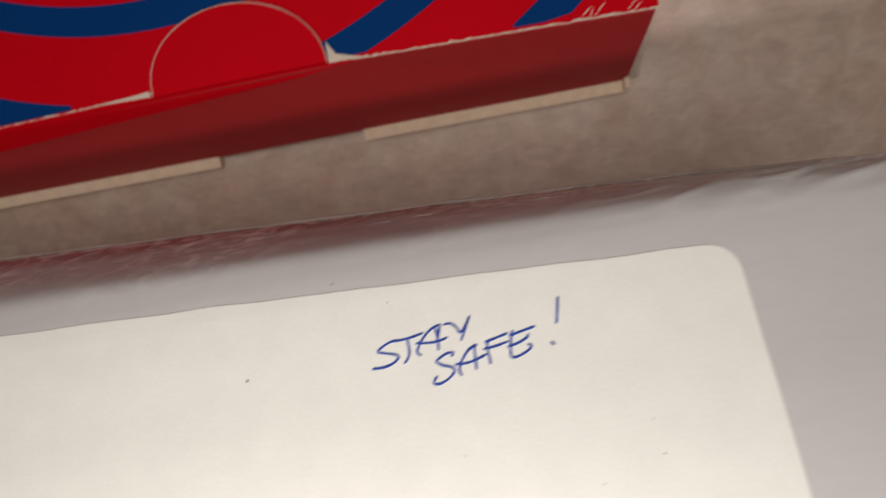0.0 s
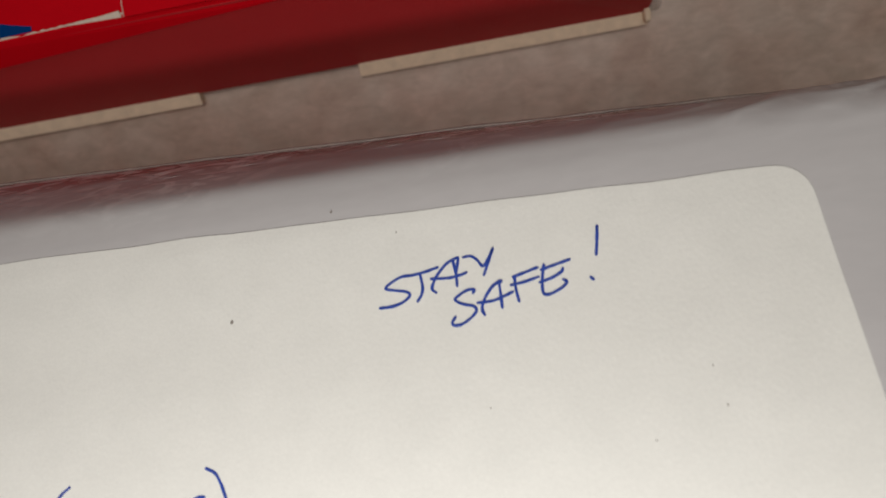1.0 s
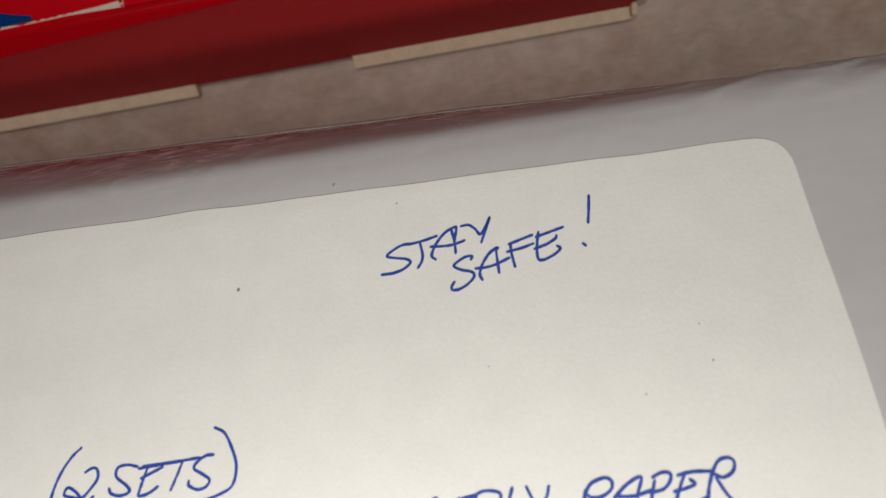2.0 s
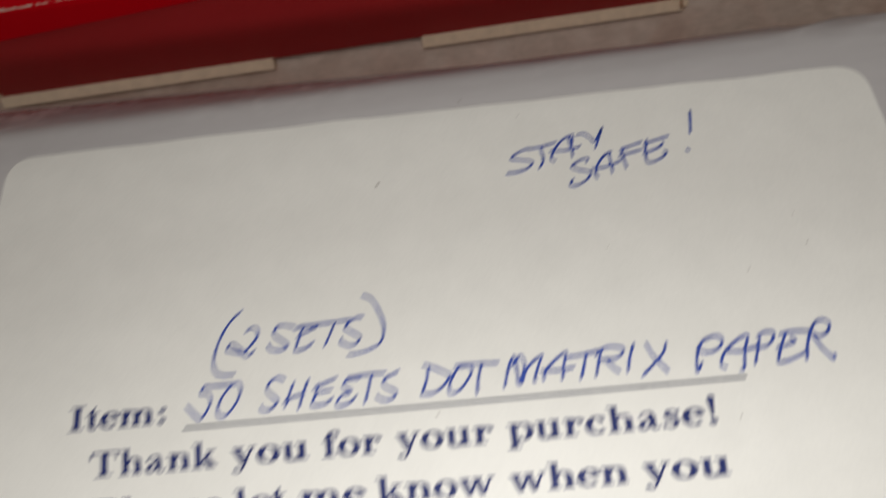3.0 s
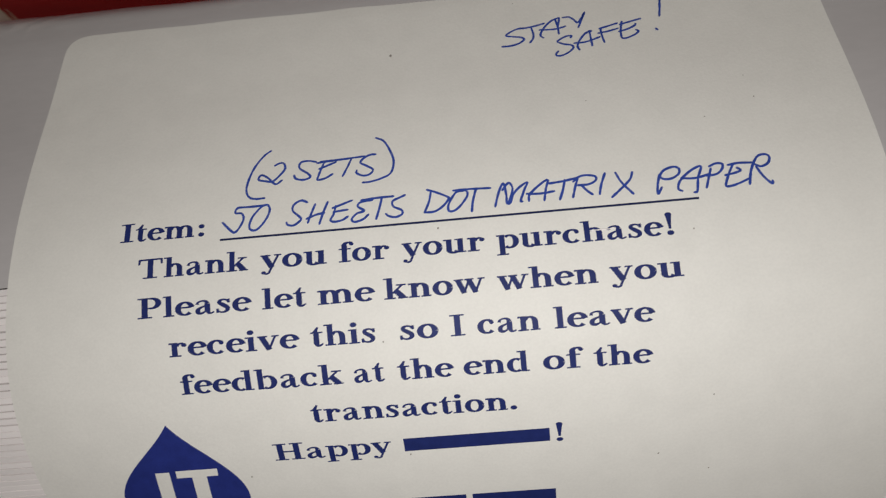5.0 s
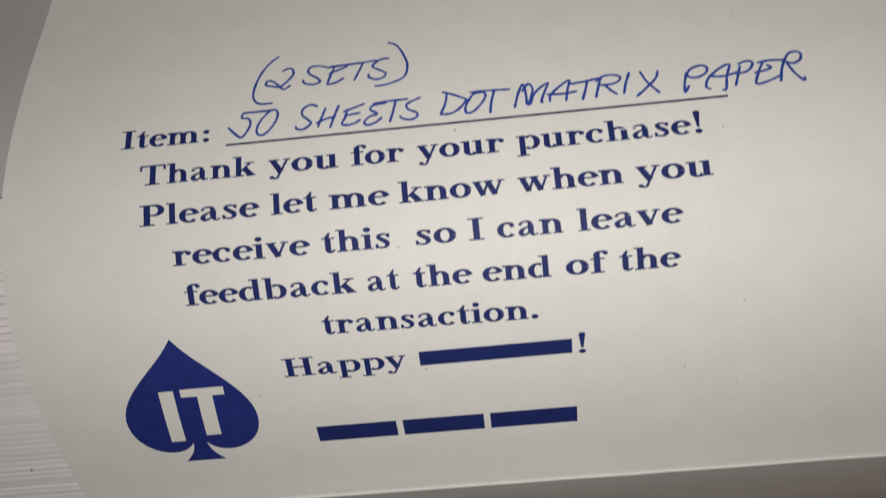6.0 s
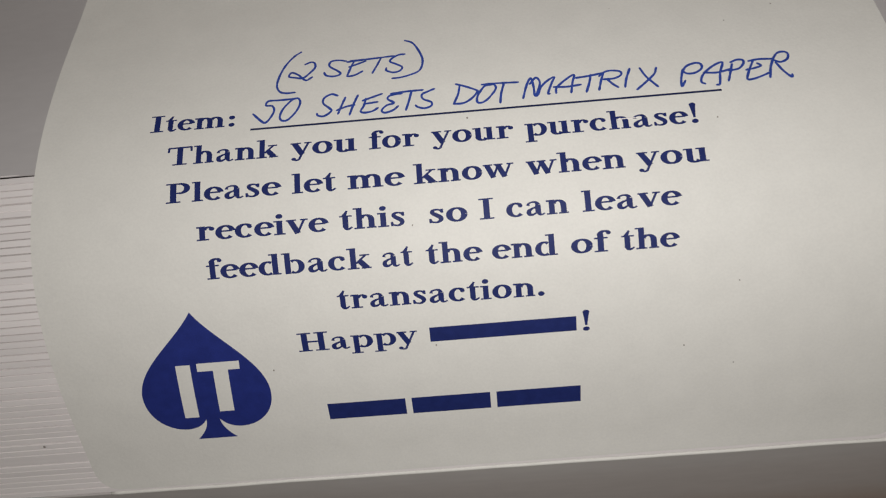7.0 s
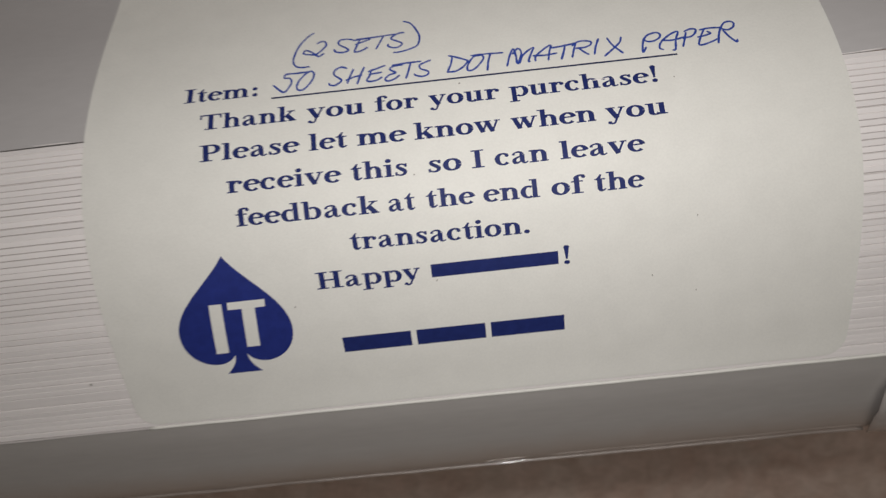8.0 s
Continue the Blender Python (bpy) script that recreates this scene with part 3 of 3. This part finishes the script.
def print_line(words, s0, s1, ey=6.35):
    """A line of bold print: words with the x where each begins and ends; the line runs from s0 to s1 across."""
    xa, xb = words[0][1], words[-1][2]
    for text, x0, x1 in words:
        total = (sum(FACE[c][0] for c in text) - 4) / 100
        ex, at = (x1 - x0) / total, x0 - 0.15
        for c in text:
            bm = bmesh.new()
            draw_letter(bm, c, at, s0 + (s1 - s0) * (at - xa) / (xb - xa), ex, ey)
            at += FACE[c][0] * ex / 100
            bend(bm, INK)
            on_label("printed_letter", bm, PRINT_M)


print_line([("Item:", -73.1, -53.6)], 1.5, 1.15)
print_line([("Thank", -68.5, -44.5), ("you", -41.6, -27.4), ("for", -24.8, -14.2), ("your", -11.4, 5.7), ("purchase!", 8.2, 44.5)], -7.1, -8.2)
print_line([("Please", -68.5, -44.1), ("let", -41.4, -32.2), ("me", -29.7, -18.0), ("know", -15.7, 4.9), ("when", 7.7, 27.8), ("you", 30.3, 44.7)], -15.6, -16.7)
print_line([("receive", -62.1, -34.5), ("this", -31.8, -18.1), ("so", -13.3, -5.3), ("I", -2.8, 0.2), ("can", 2.8, 15.4), ("leave", 18.3, 37.9)], -24.1, -25.1)
print_line([("feedback", -60.6, -26.1), ("at", -23.8, -17.3), ("the", -14.5, -3.2), ("end", -0.8, 12.5), ("of", 15.3, 22.7), ("the", 25.5, 36.9)], -32.3, -33.5)
print_line([("transaction.", -33.9, 9.5)], -40.9, -41.5)
print_line([("Happy", -43.6, -18.2)], -49.9, -50.0)
print_line([("!", 16.3, 18.9)], -50.1, -50.1)


def ink_bar(name, x0, x1, s0, s1, mat, label, lean=0.0, z=0.0):
    bm = outline([(x0, s0), (x1, s0), (x1 + lean, s1), (x0 + lean, s1)])
    slice_flat(bm, 1.5, min(s0, s1), max(s0, s1))
    for v in bm.verts:
        v.co.z = z
    bend(bm, INK)
    return on_label(name, bm, mat, label)


ink_bar("printed_bar", -15.3, 15.6, -49.9, -46.6, PRINT_M, "navy printed bar")
for a, b in ((-39.8, -22.4), (-21.0, -3.6), (-2.2, 16.2)):
    ink_bar("printed_bar", a, b, -68.0, -63.7, PRINT_M, "heavy navy printed bar")
ink_rule = outline([(-50.6, -0.24), (50.0, -1.24), (50.0, -0.76), (-50.6, 0.24)])
bend(ink_rule, INK)
on_label("writing_rule", ink_rule, RULE_M, "thin dark printed rule under the writing")

# the spade mark
SP = (-65.6, -38.9)


def half_spade():
    pts = []
    for i in range(25):
        t = i / 24
        p0, p1, p2, p3 = (0, 0), (4.2, -6.6), (14.2, -12.4), (13.9, -20.6)
        pts.append(tuple((1 - t) ** 3 * p0[j] + 3 * t * (1 - t) ** 2 * p1[j] + 3 * t * t * (1 - t) * p2[j] + t ** 3 * p3[j] for j in (0, 1)))
    for i in range(1, 17):
        t = i / 16
        p0, p1, p2, p3 = (13.9, -20.6), (13.6, -29.0), (4.4, -31.4), (1.5, -26.6)
        pts.append(tuple((1 - t) ** 3 * p0[j] + 3 * t * (1 - t) ** 2 * p1[j] + 3 * t * t * (1 - t) * p2[j] + t ** 3 * p3[j] for j in (0, 1)))
    for i in range(1, 9):
        t = i / 8
        pts.append((1.5 + 2.9 * t * t, -26.6 - 5.4 * t))
    return pts


hs = half_spade()
bm = outline([(SP[0] + 1.035 * x - 0.018 * -y, SP[1] + y) for x, y in hs] + [(SP[0] - 1.035 * x - 0.018 * -y, SP[1] + y) for x, y in reversed(hs[1:])])
slice_flat(bm, 1.0, -71.0, -39.0)
bend(bm, INK)
on_label("spade_mark", bm, SPADE_M, "solid royal blue printed spade")
for x0, x1, s0, s1, z in ((-72.2, -69.0, -64.7, -51.0, 0.000008), (-64.0, -60.7, -63.5, -51.4, 0.000008), (-66.6, -57.2, -52.8, -50.8, 0.000010)):
    ink_bar("spade_bar", x0, x1, s0, s1, LABEL_M, "white bar left blank in the spade", 0.08 * (s1 - s0), z)

# -- ball pen writing: the character, its corner, width and height, and its strokes on a grid of 20 --
WRITING = [
    ("(", -45.3, 8.9, 5.0, 12.2, "20,20 14,18 7,14 2,9 0,4 3,1 9,0 17,0"),
    ("2", -42.7, 12.1, 5.9, 5.4, "12,18 16,20 19,19 20,14 17,9 11,3 5,4 0,6 2,10 7,7 11,2 14,0 18,3"),
    ("S", -34.7, 12.5, 4.9, 4.8, "20,18 13,20 6,19 5,13 13,6 15,2 9,0 2,2 0,6"),
    ("E", -29.5, 12.1, 4.7, 4.6, "7,20 4,12 1,3 1,0 8,1 15,5 / 0,19 20,20 / 2,12 18,18"),
    ("T", -28.7, 12.4, 9.9, 4.6, "0,19 9,19 20,20 / 14,19 12,9 10,0"),
    ("S", -20.6, 12.0, 4.2, 5.2, "20,20 14,20 7,17 4,13 11,9 17,5 14,1 7,0 0,3 0,6"),
    (")", -19.4, 10.3, 7.0, 11.3, "9,20 14,18 18,13 20,8 18,3 12,1 5,0 0,0"),
    ("5", -50.2, 1.4, 9.3, 5.7, "20,20 12,20 7,20 6,16 9,15 10,10 8,3 6,0 4,2 0,9"),
    ("0", -44.2, 1.6, 4.4, 5.5, "13,20 18,20 20,15 16,7 8,0 2,0 0,4 3,11 9,17 13,20"),
    ("S", -36.0, 1.7, 4.5, 5.7, "20,18 14,20 7,17 6,12 12,7 14,4 7,0 1,1 0,3"),
    ("H", -31.6, 1.4, 4.6, 5.0, "8,19 5,12 1,2 / 20,20 16,11 12,0 / 0,6 9,9 17,10"),
    ("E", -26.4, 1.6, 4.7, 4.6, "2,14 20,20 / 5,16 3,8 0,2 4,0 11,1 16,4 / 3,10 16,11"),
    ("E", -21.8, 1.1, 4.5, 4.7, "20,20 9,19 6,15 12,10 5,8 0,3 3,0 11,2 16,6"),
    ("T", -19.7, 1.3, 7.0, 4.9, "0,19 10,20 20,20 / 13,20 11,9 9,0"),
    ("S", -14.4, 1.3, 4.2, 4.9, "20,20 14,18 7,15 8,10 16,6 16,2 9,0 2,2 0,4"),
    ("D", -6.2, 1.7, 5.3, 5.2, "6,18 4,9 0,0 / 3,20 10,17 19,12 20,10 15,4 8,0 0,0"),
    ("O", -1.1, 1.4, 4.1, 4.7, "17,19 9,18 1,8 0,1 5,0 12,4 20,13 20,18 16,20"),
    ("T", 0.2, 0.9, 7.9, 5.2, "0,20 8,20 20,19 / 12,19 10,9 9,0"),
    ("M", 8.7, 1.5, 7.2, 5.1, "0,0 3,13 6,20 7,10 7,2 9,2 11,9 15,15 20,19 18,13 15,3 16,2 / 5,14 9,20 11,14 8,2"),
    ("A", 15.5, 1.8, 5.8, 4.6, "1,1 2,7 9,15 16,20 14,11 12,0 / 0,8 10,7 20,8"),
    ("T", 20.4, 1.6, 6.0, 4.6, "0,17 10,18 20,20 / 11,19 9,10 6,0"),
    ("R", 24.9, 1.8, 5.1, 4.8, "6,18 3,10 0,0 / 2,15 7,19 13,20 20,18 20,14 14,11 5,11 / 8,11 12,5 16,1"),
    ("I", 30.4, 1.9, 1.7, 4.7, "20,20 7,9 0,0"),
    ("X", 32.8, 1.0, 4.9, 5.5, "6,20 10,11 18,1 / 20,19 17,13 7,5 0,0"),
    ("P", 42.1, 0.7, 5.1, 5.8, "4,15 1,7 0,0 4,5 / 3,13 8,18 16,20 20,18 19,14 13,11 7,11 4,13"),
    ("A", 46.3, 0.3, 6.7, 5.7, "2,2 0,4 2,10 9,17 16,20 13,11 11,1 9,0 / 3,12 11,11 20,13"),
    ("P", 51.9, 1.0, 4.1, 5.3, "8,16 4,8 0,0 / 7,18 14,20 20,19 19,15 13,11 3,10"),
    ("E", 55.8, 0.9, 6.4, 5.0, "4,19 11,20 20,19 / 7,19 3,10 0,1 3,0 9,2 15,5 / 1,10 6,11 11,13 9,16"),
    ("R", 60.5, 0.6, 5.1, 6.7, "7,15 3,9 0,1 / 5,13 11,19 17,20 20,18 18,14 12,12 7,14 / 8,12 12,5 17,0 18,2"),
    ("S", 14.1, 44.7, 6.3, 5.1, "20,20 13,20 6,16 4,13 9,11 15,9 17,6 13,2 7,0 0,0"),
    ("T", 19.4, 45.0, 5.3, 5.6, "0,17 10,18 20,20 / 8,17 9,9 8,4 5,0"),
    ("A", 23.4, 46.1, 6.2, 5.7, "2,0 0,3 3,10 9,17 15,20 16,19 14,10 / 13,19 14,10 14,2 / 0,9 10,8 17,9 20,10"),
    ("Y", 29.3, 48.0, 5.3, 4.7, "0,16 5,16 9,12 12,7 16,12 20,20 16,10 12,0"),
    ("S", 26.3, 39.9, 4.2, 5.8, "19,18 20,20 14,20 6,17 4,15 10,12 18,10 20,7 15,3 7,0 1,0 0,2 3,5"),
    ("A", 30.9, 41.0, 6.1, 5.6, "3,0 2,4 4,10 9,17 14,20 14,19 / 13,20 13,11 13,3 / 0,8 8,8 15,10 20,12"),
    ("F", 36.8, 42.5, 4.8, 5.5, "3,16 3,8 4,0 / 2,16 11,18 20,20 / 0,11 10,12 20,14"),
    ("E", 41.6, 43.1, 5.5, 5.5, "2,16 11,18 20,20 / 4,19 2,11 1,3 2,0 6,0 13,3 16,6 14,8 / 0,8 8,10 14,13 15,15"),
    ("!", 50.0, 44.5, 2.6, 9.4, "20,20 16,14 12,9 / 0,1 3,0"),
]


def pen_word(letters):
    z = 0.0
    for ch, x, s, w, h, strokes in letters:
        bm = bmesh.new()
        for line in strokes.split(" / "):
            pts = [tuple(int(v) for v in p.split(",")) for p in line.split()]
            pts = [(x + a / 20 * w, s + b / 20 * h) for a, b in pts]
            z += 0.000001
            fine = [tuple(p) for p in smooth_line(pts, 0.16)] if len(pts) > 1 else pts
            if len(fine) < 2:
                fine = pts
            n = len(fine)
            wide = [0.60 * (0.86 + 0.22 * noise.noise((p[0] * 0.9, p[1] * 0.9, s))) * (0.72 if i in (0, n - 1) else 1.0) for i, p in enumerate(fine)]
            ribbon(bm, fine, wide, z)
            disc(bm, fine[0][0], fine[0][1], 0.24, 0.24, z, 8)
            disc(bm, fine[-1][0], fine[-1][1], 0.22, 0.22, z, 8)
        bend(bm, INK + 0.000006)
        on_label("pen_letter", bm, PEN_M)


pen_word(WRITING)

# specks of toner and dirt
SPECKS = [(-12.7, 46.0, 0.40), (17.9, 58.4, 0.18), (65.6, 28.1, 0.15), (55.0, 18.1, 0.17), (31.0, 25.7, 0.14), (47.9, -7.3, 0.2), (49.1, -41.5, 0.18), (-49.9, -53.9, 0.22),
          (-14.2, -50.8, 0.22), (38.1, -55.4, 0.22), (-16.7, -24.6, 0.2), (-3.6, -2.1, 0.25), (66.3, 22.0, 0.2), (48.8, -60.6, 0.18), (-106.8, -69.9, 0.35), (6.0, 64.4, 0.25)]
for x, s, r in SPECKS:
    bm = bmesh.new()
    disc(bm, x, s, r * 0.8, r, 0, 7)
    bend(bm, INK if abs(x) < 97 and s < 61 else 0.0002)
    on_label("speck", bm, SPECK_M)

# ---- the red carton behind ----
BX0, BX1, BY0, BY1, BTOP = -194.5, 96.0, 82.5, 472.0, -131.0
FY = 107.4            # the lid's near edge
carton = empty("carton", ((BX0 + BX1) / 2 * U, (BY0 + BY1) / 2 * U, 0.0))
tagged(carton, "flat red cardboard carton with blue rings on its lid", "carton")
CART_INV = carton.matrix_world.inverted()


def carton_part(name, bm, mat, label="", parent=None, smooth=False):
    bm.transform(CART_INV)
    return part(name, bm, mat, parent or carton, label, smooth)


def slab(bm, pts, drop):
    """A plate with the outline pts (x, y, z) and a thickness downwards."""
    top = [upoint(bm, *p) for p in pts]
    low = [upoint(bm, x + drop[0], y + drop[1], z + drop[2]) for x, y, z in pts]
    bm.faces.new(top)
    bm.faces.new(low[::-1])
    for i in range(len(pts)):
        j = (i + 1) % len(pts)
        bm.faces.new((top[i], low[i], low[j], top[j]))
    bmesh.ops.recalc_face_normals(bm, faces=bm.faces)


edge = [(x, np.interp(x, (-195, -130, -71, -7, 3, 102), (106.2, 107.0, 108.2, 107.4, 106.2, 103.2)) + 0.35 * noise.noise((x * 0.3, 1, 1)), BTOP) for x in np.arange(BX0, BX1 + 6, 1.5)]
bm = bmesh.new()
slab(bm, edge + [(BX1 + 3, BY1, BTOP), (BX0, BY1, BTOP)], (0, 0, -1.2))
lid = carton_part("lid", bm, RED_M, "glossy red lid")
bm = bmesh.new()          # torn whitish rim of the lid
for a, b in zip(edge, edge[1:]):
    w = 0.05 + 0.9 * abs(noise.noise((a[0] * 0.31, 7, 2))) + 0.5 * max(0.0, noise.noise((a[0] * 0.9, 3, 2)))
    if noise.noise((a[0] * 0.06, 2, 8)) > -0.6 and not -71 < a[0] < -8:
        bm.faces.new([upoint(bm, a[0], a[1] - 0.3, a[2] + 0.25), upoint(bm, b[0], b[1] - 0.3, b[2] + 0.25), upoint(bm, b[0], b[1] + w, b[2] + 0.25), upoint(bm, a[0], a[1] + w, a[2] + 0.25)])
carton_part("torn_rim", bm, TORN_M, "torn whitish card rim", lid)
rng = random.Random(4)
for i in range(7):        # scuffed flecks near the lid's corner
    x = rng.uniform(76, 96)
    y = np.interp(x, (3, 102), (106.2, 103.2)) + rng.uniform(0.6, 3.0)
    ln, up = rng.uniform(1.0, 3.5), rng.uniform(0.5, 2.5)
    bm = bmesh.new()
    bm.faces.new([upoint(bm, x, y, BTOP + 0.3), upoint(bm, x + 0.4, y - 0.25, BTOP + 0.3), upoint(bm, x + ln * 0.6, y + up * 0.5, BTOP + 0.3), upoint(bm, x + ln, y + up, BTOP + 0.3), upoint(bm, x + ln * 0.5, y + up * 0.6, BTOP + 0.3)])
    carton_part("torn_fleck", bm, TORN_M, "", lid)
CX, CY = -62.0, 293.6
for r0, r1 in ((23, 33), (56, 66), (89, 99), (122, 132), (155, 165), (188, 198), (220.5, 231)):
    bm, prev = bmesh.new(), None
    for i in range(182):
        t = 2 * math.pi * i / 180
        c, s = math.cos(t), math.sin(t)
        reach = min(((BX1 + 2 - CX) if c > 0 else (CX - BX0)) / max(abs(c), 1e-6), ((BY1 - 3 - CY) if s > 0 else (CY - 0.6 - np.interp(CX + 190 * c, (-195, -130, -71, -7, 3, 102), (106.2, 107.0, 108.2, 107.4, 106.2, 103.2)))) / max(abs(s), 1e-6))
        keep = [(CX + r * c, CY + r * s) for r in (r0, min(r1, reach))]
        if i < 181 and reach > r0 + 0.5:
            cur = [upoint(bm, p[0], p[1], BTOP + 0.12) for p in keep]
            if prev:
                bm.faces.new((prev[0], cur[0], cur[1], prev[1]))
            prev = cur
        elif prev:
            if len(bm.faces):
                carton_part("ring", bm, BLUE_M, "printed blue ring", lid)
            bm, prev = bmesh.new(), None

# sloping front, with bare card along its foot
bm = bmesh.new()
slab(bm, [(BX0, BY0, TABLE + 4), (BX1, BY0, TABLE + 4), (BX1 + 4, 102.4, BTOP - 1.0), (BX1 - 95, 105.6, BTOP - 1.0), (BX0 - 3, 105.4, BTOP - 1.0)], (0, 1.5, -0.5))
front = carton_part("front_panel", bm, DARKRED_M, "dull red sloping front")
for xa, xb in ((BX0, -73.0), (-10.0, BX1)):
    bm = bmesh.new()
    slab(bm, [(xa, BY0 - 4.4, TABLE + 3.6), (xb, BY0 - 4.2, TABLE + 3.6), (xb, BY0 + 0.6, TABLE + 4.6), (xa, BY0 + 0.6, TABLE + 4.6)], (0, 1.6, -3.55))
    carton_part("bare_edge", bm, TAN_M, "bare tan card edge", front)
bm = bmesh.new()
box_mesh(bm, -73.0 * U, -10.0 * U, (BY0 + 0.4) * U, (BY0 + 2.4) * U, 0.0005, world_z(TABLE + 4.0))
carton_part("foot", bm, material("grey_card", (0.30, 0.30, 0.32), rough=0.8), "grey inner card", front)
bm = bmesh.new()
slab(bm, [(BX0 - 1.0, BY0 - 1.5, TABLE + 1), (BX0 + 2.2, BY0 - 1.0, TABLE + 3), (BX0 - 0.5, FY - 1.5, BTOP - 1.0), (BX0 - 4.0, FY - 1.5, BTOP - 1.0)], (0, 2, -0.5))
carton_part("bare_edge", bm, TAN_M, "", front)
bm = bmesh.new()
box_mesh(bm, (BX1 - 1.6) * U, (BX1 + 0.9) * U, (BY0 - 3.4) * U, (BY0 + 1.5) * U, 0.0, world_z(TABLE + 7.5), 0.0008)
carton_part("bare_edge", bm, TAN_M, "", front)
# bright fold strip and the thumb tab that lies over the lid
bm = bmesh.new()
bm.faces.new([upoint(bm, BX0, 97.5, BTOP - 12), upoint(bm, -20, 104.0, BTOP - 3.0), upoint(bm, 8, 106.3, BTOP - 0.2), upoint(bm, -8, 107.6, BTOP + 0.4), upoint(bm, -71, 107.9, BTOP + 0.3), upoint(bm, BX0, 106.0, BTOP + 0.2)])
carton_part("fold_strip", bm, RED_M, "bright red fold under the lid", front)
tab = [(-70.0, FY - 0.5)] + [(-38.6 + 31.2 * math.cos(math.pi - t), FY + 0.5 + 23.5 * math.sin(t)) for t in [math.pi * i / 28 for i in range(29)]] + [(-7.4, FY - 0.5)]
bm = bmesh.new()
slab(bm, [(x, y, BTOP + 1.6) for x, y in tab], (0, 0, -1.2))
carton_part("thumb_tab", bm, RED_M, "red half-round thumb tab", front)
bm = bmesh.new()
pts = [(x, y) for x, y in tab]
ribbon(bm, pts, [0.42 + 0.22 * noise.noise((p[0] * 0.2, p[1] * 0.2, 4)) for p in pts], 0)
for v in bm.verts:
    v.co = Vector((v.co.x * U, v.co.y * U, world_z(BTOP + 1.66)))
carton_part("tab_rim", bm, RIM_M, "pale cut rim of the tab", front)
bm = bmesh.new()
slab(bm, [(-7.0, FY - 1.0, BTOP + 0.7), (5.5, FY - 1.2, BTOP + 0.7), (0.0, FY + 0.3, BTOP + 0.7), (-4.2, FY + 1.6, BTOP + 0.7), (-6.8, FY + 6.0, BTOP + 0.7)], (0, 0, -0.5))
carton_part("torn_corner", bm, TORN_M, "torn whitish card beside the tab", front)
bm = bmesh.new()
slab(bm, [(-92.0, FY + 0.3, BTOP + 0.7), (-71.2, FY - 0.3, BTOP + 0.7), (-71.6, FY + 1.7, BTOP + 0.7), (-78.0, FY + 1.2, BTOP + 0.7), (-86.0, FY + 0.9, BTOP + 0.7)], (0, 0, -0.5))
carton_part("torn_corner", bm, TORN_M, "torn whitish card beside the tab", front)
# side walls and back
for nm, q in (("side_panel", (BX0 - 2, BX0, FY, BY1)), ("side_panel", (BX1 + 2, BX1 + 4, FY, BY1)), ("back_panel", (BX0, BX1, BY1 - 2, BY1))):
    bm = bmesh.new()
    box_mesh(bm, q[0] * U, q[1] * U, q[2] * U, q[3] * U, 0.0, world_z(BTOP - 1.4))
    carton_part(nm, bm, DARKRED_M)
# wrinkled film at the end of the front
bm = bmesh.new()
grid = [[upoint(bm, BX1 + 1.0 + 4.5 * i / 5 + 1.0 * noise.noise((i, j * 0.6, 2)), BY0 + (FY - BY0) * j / 14 + 0.8 * noise.noise((i, j, 6)), TABLE + 1 + (BTOP - TABLE) * j / 14 - 2.0 * i / 5) for i in range(6)] for j in range(15)]
for a, b in zip(grid, grid[1:]):
    for i in range(5):
        bm.faces.new((a[i], a[i + 1], b[i + 1], b[i]))
carton_part("film_corner", bm, CLEAR_M, "wrinkled film at the corner", None, True)
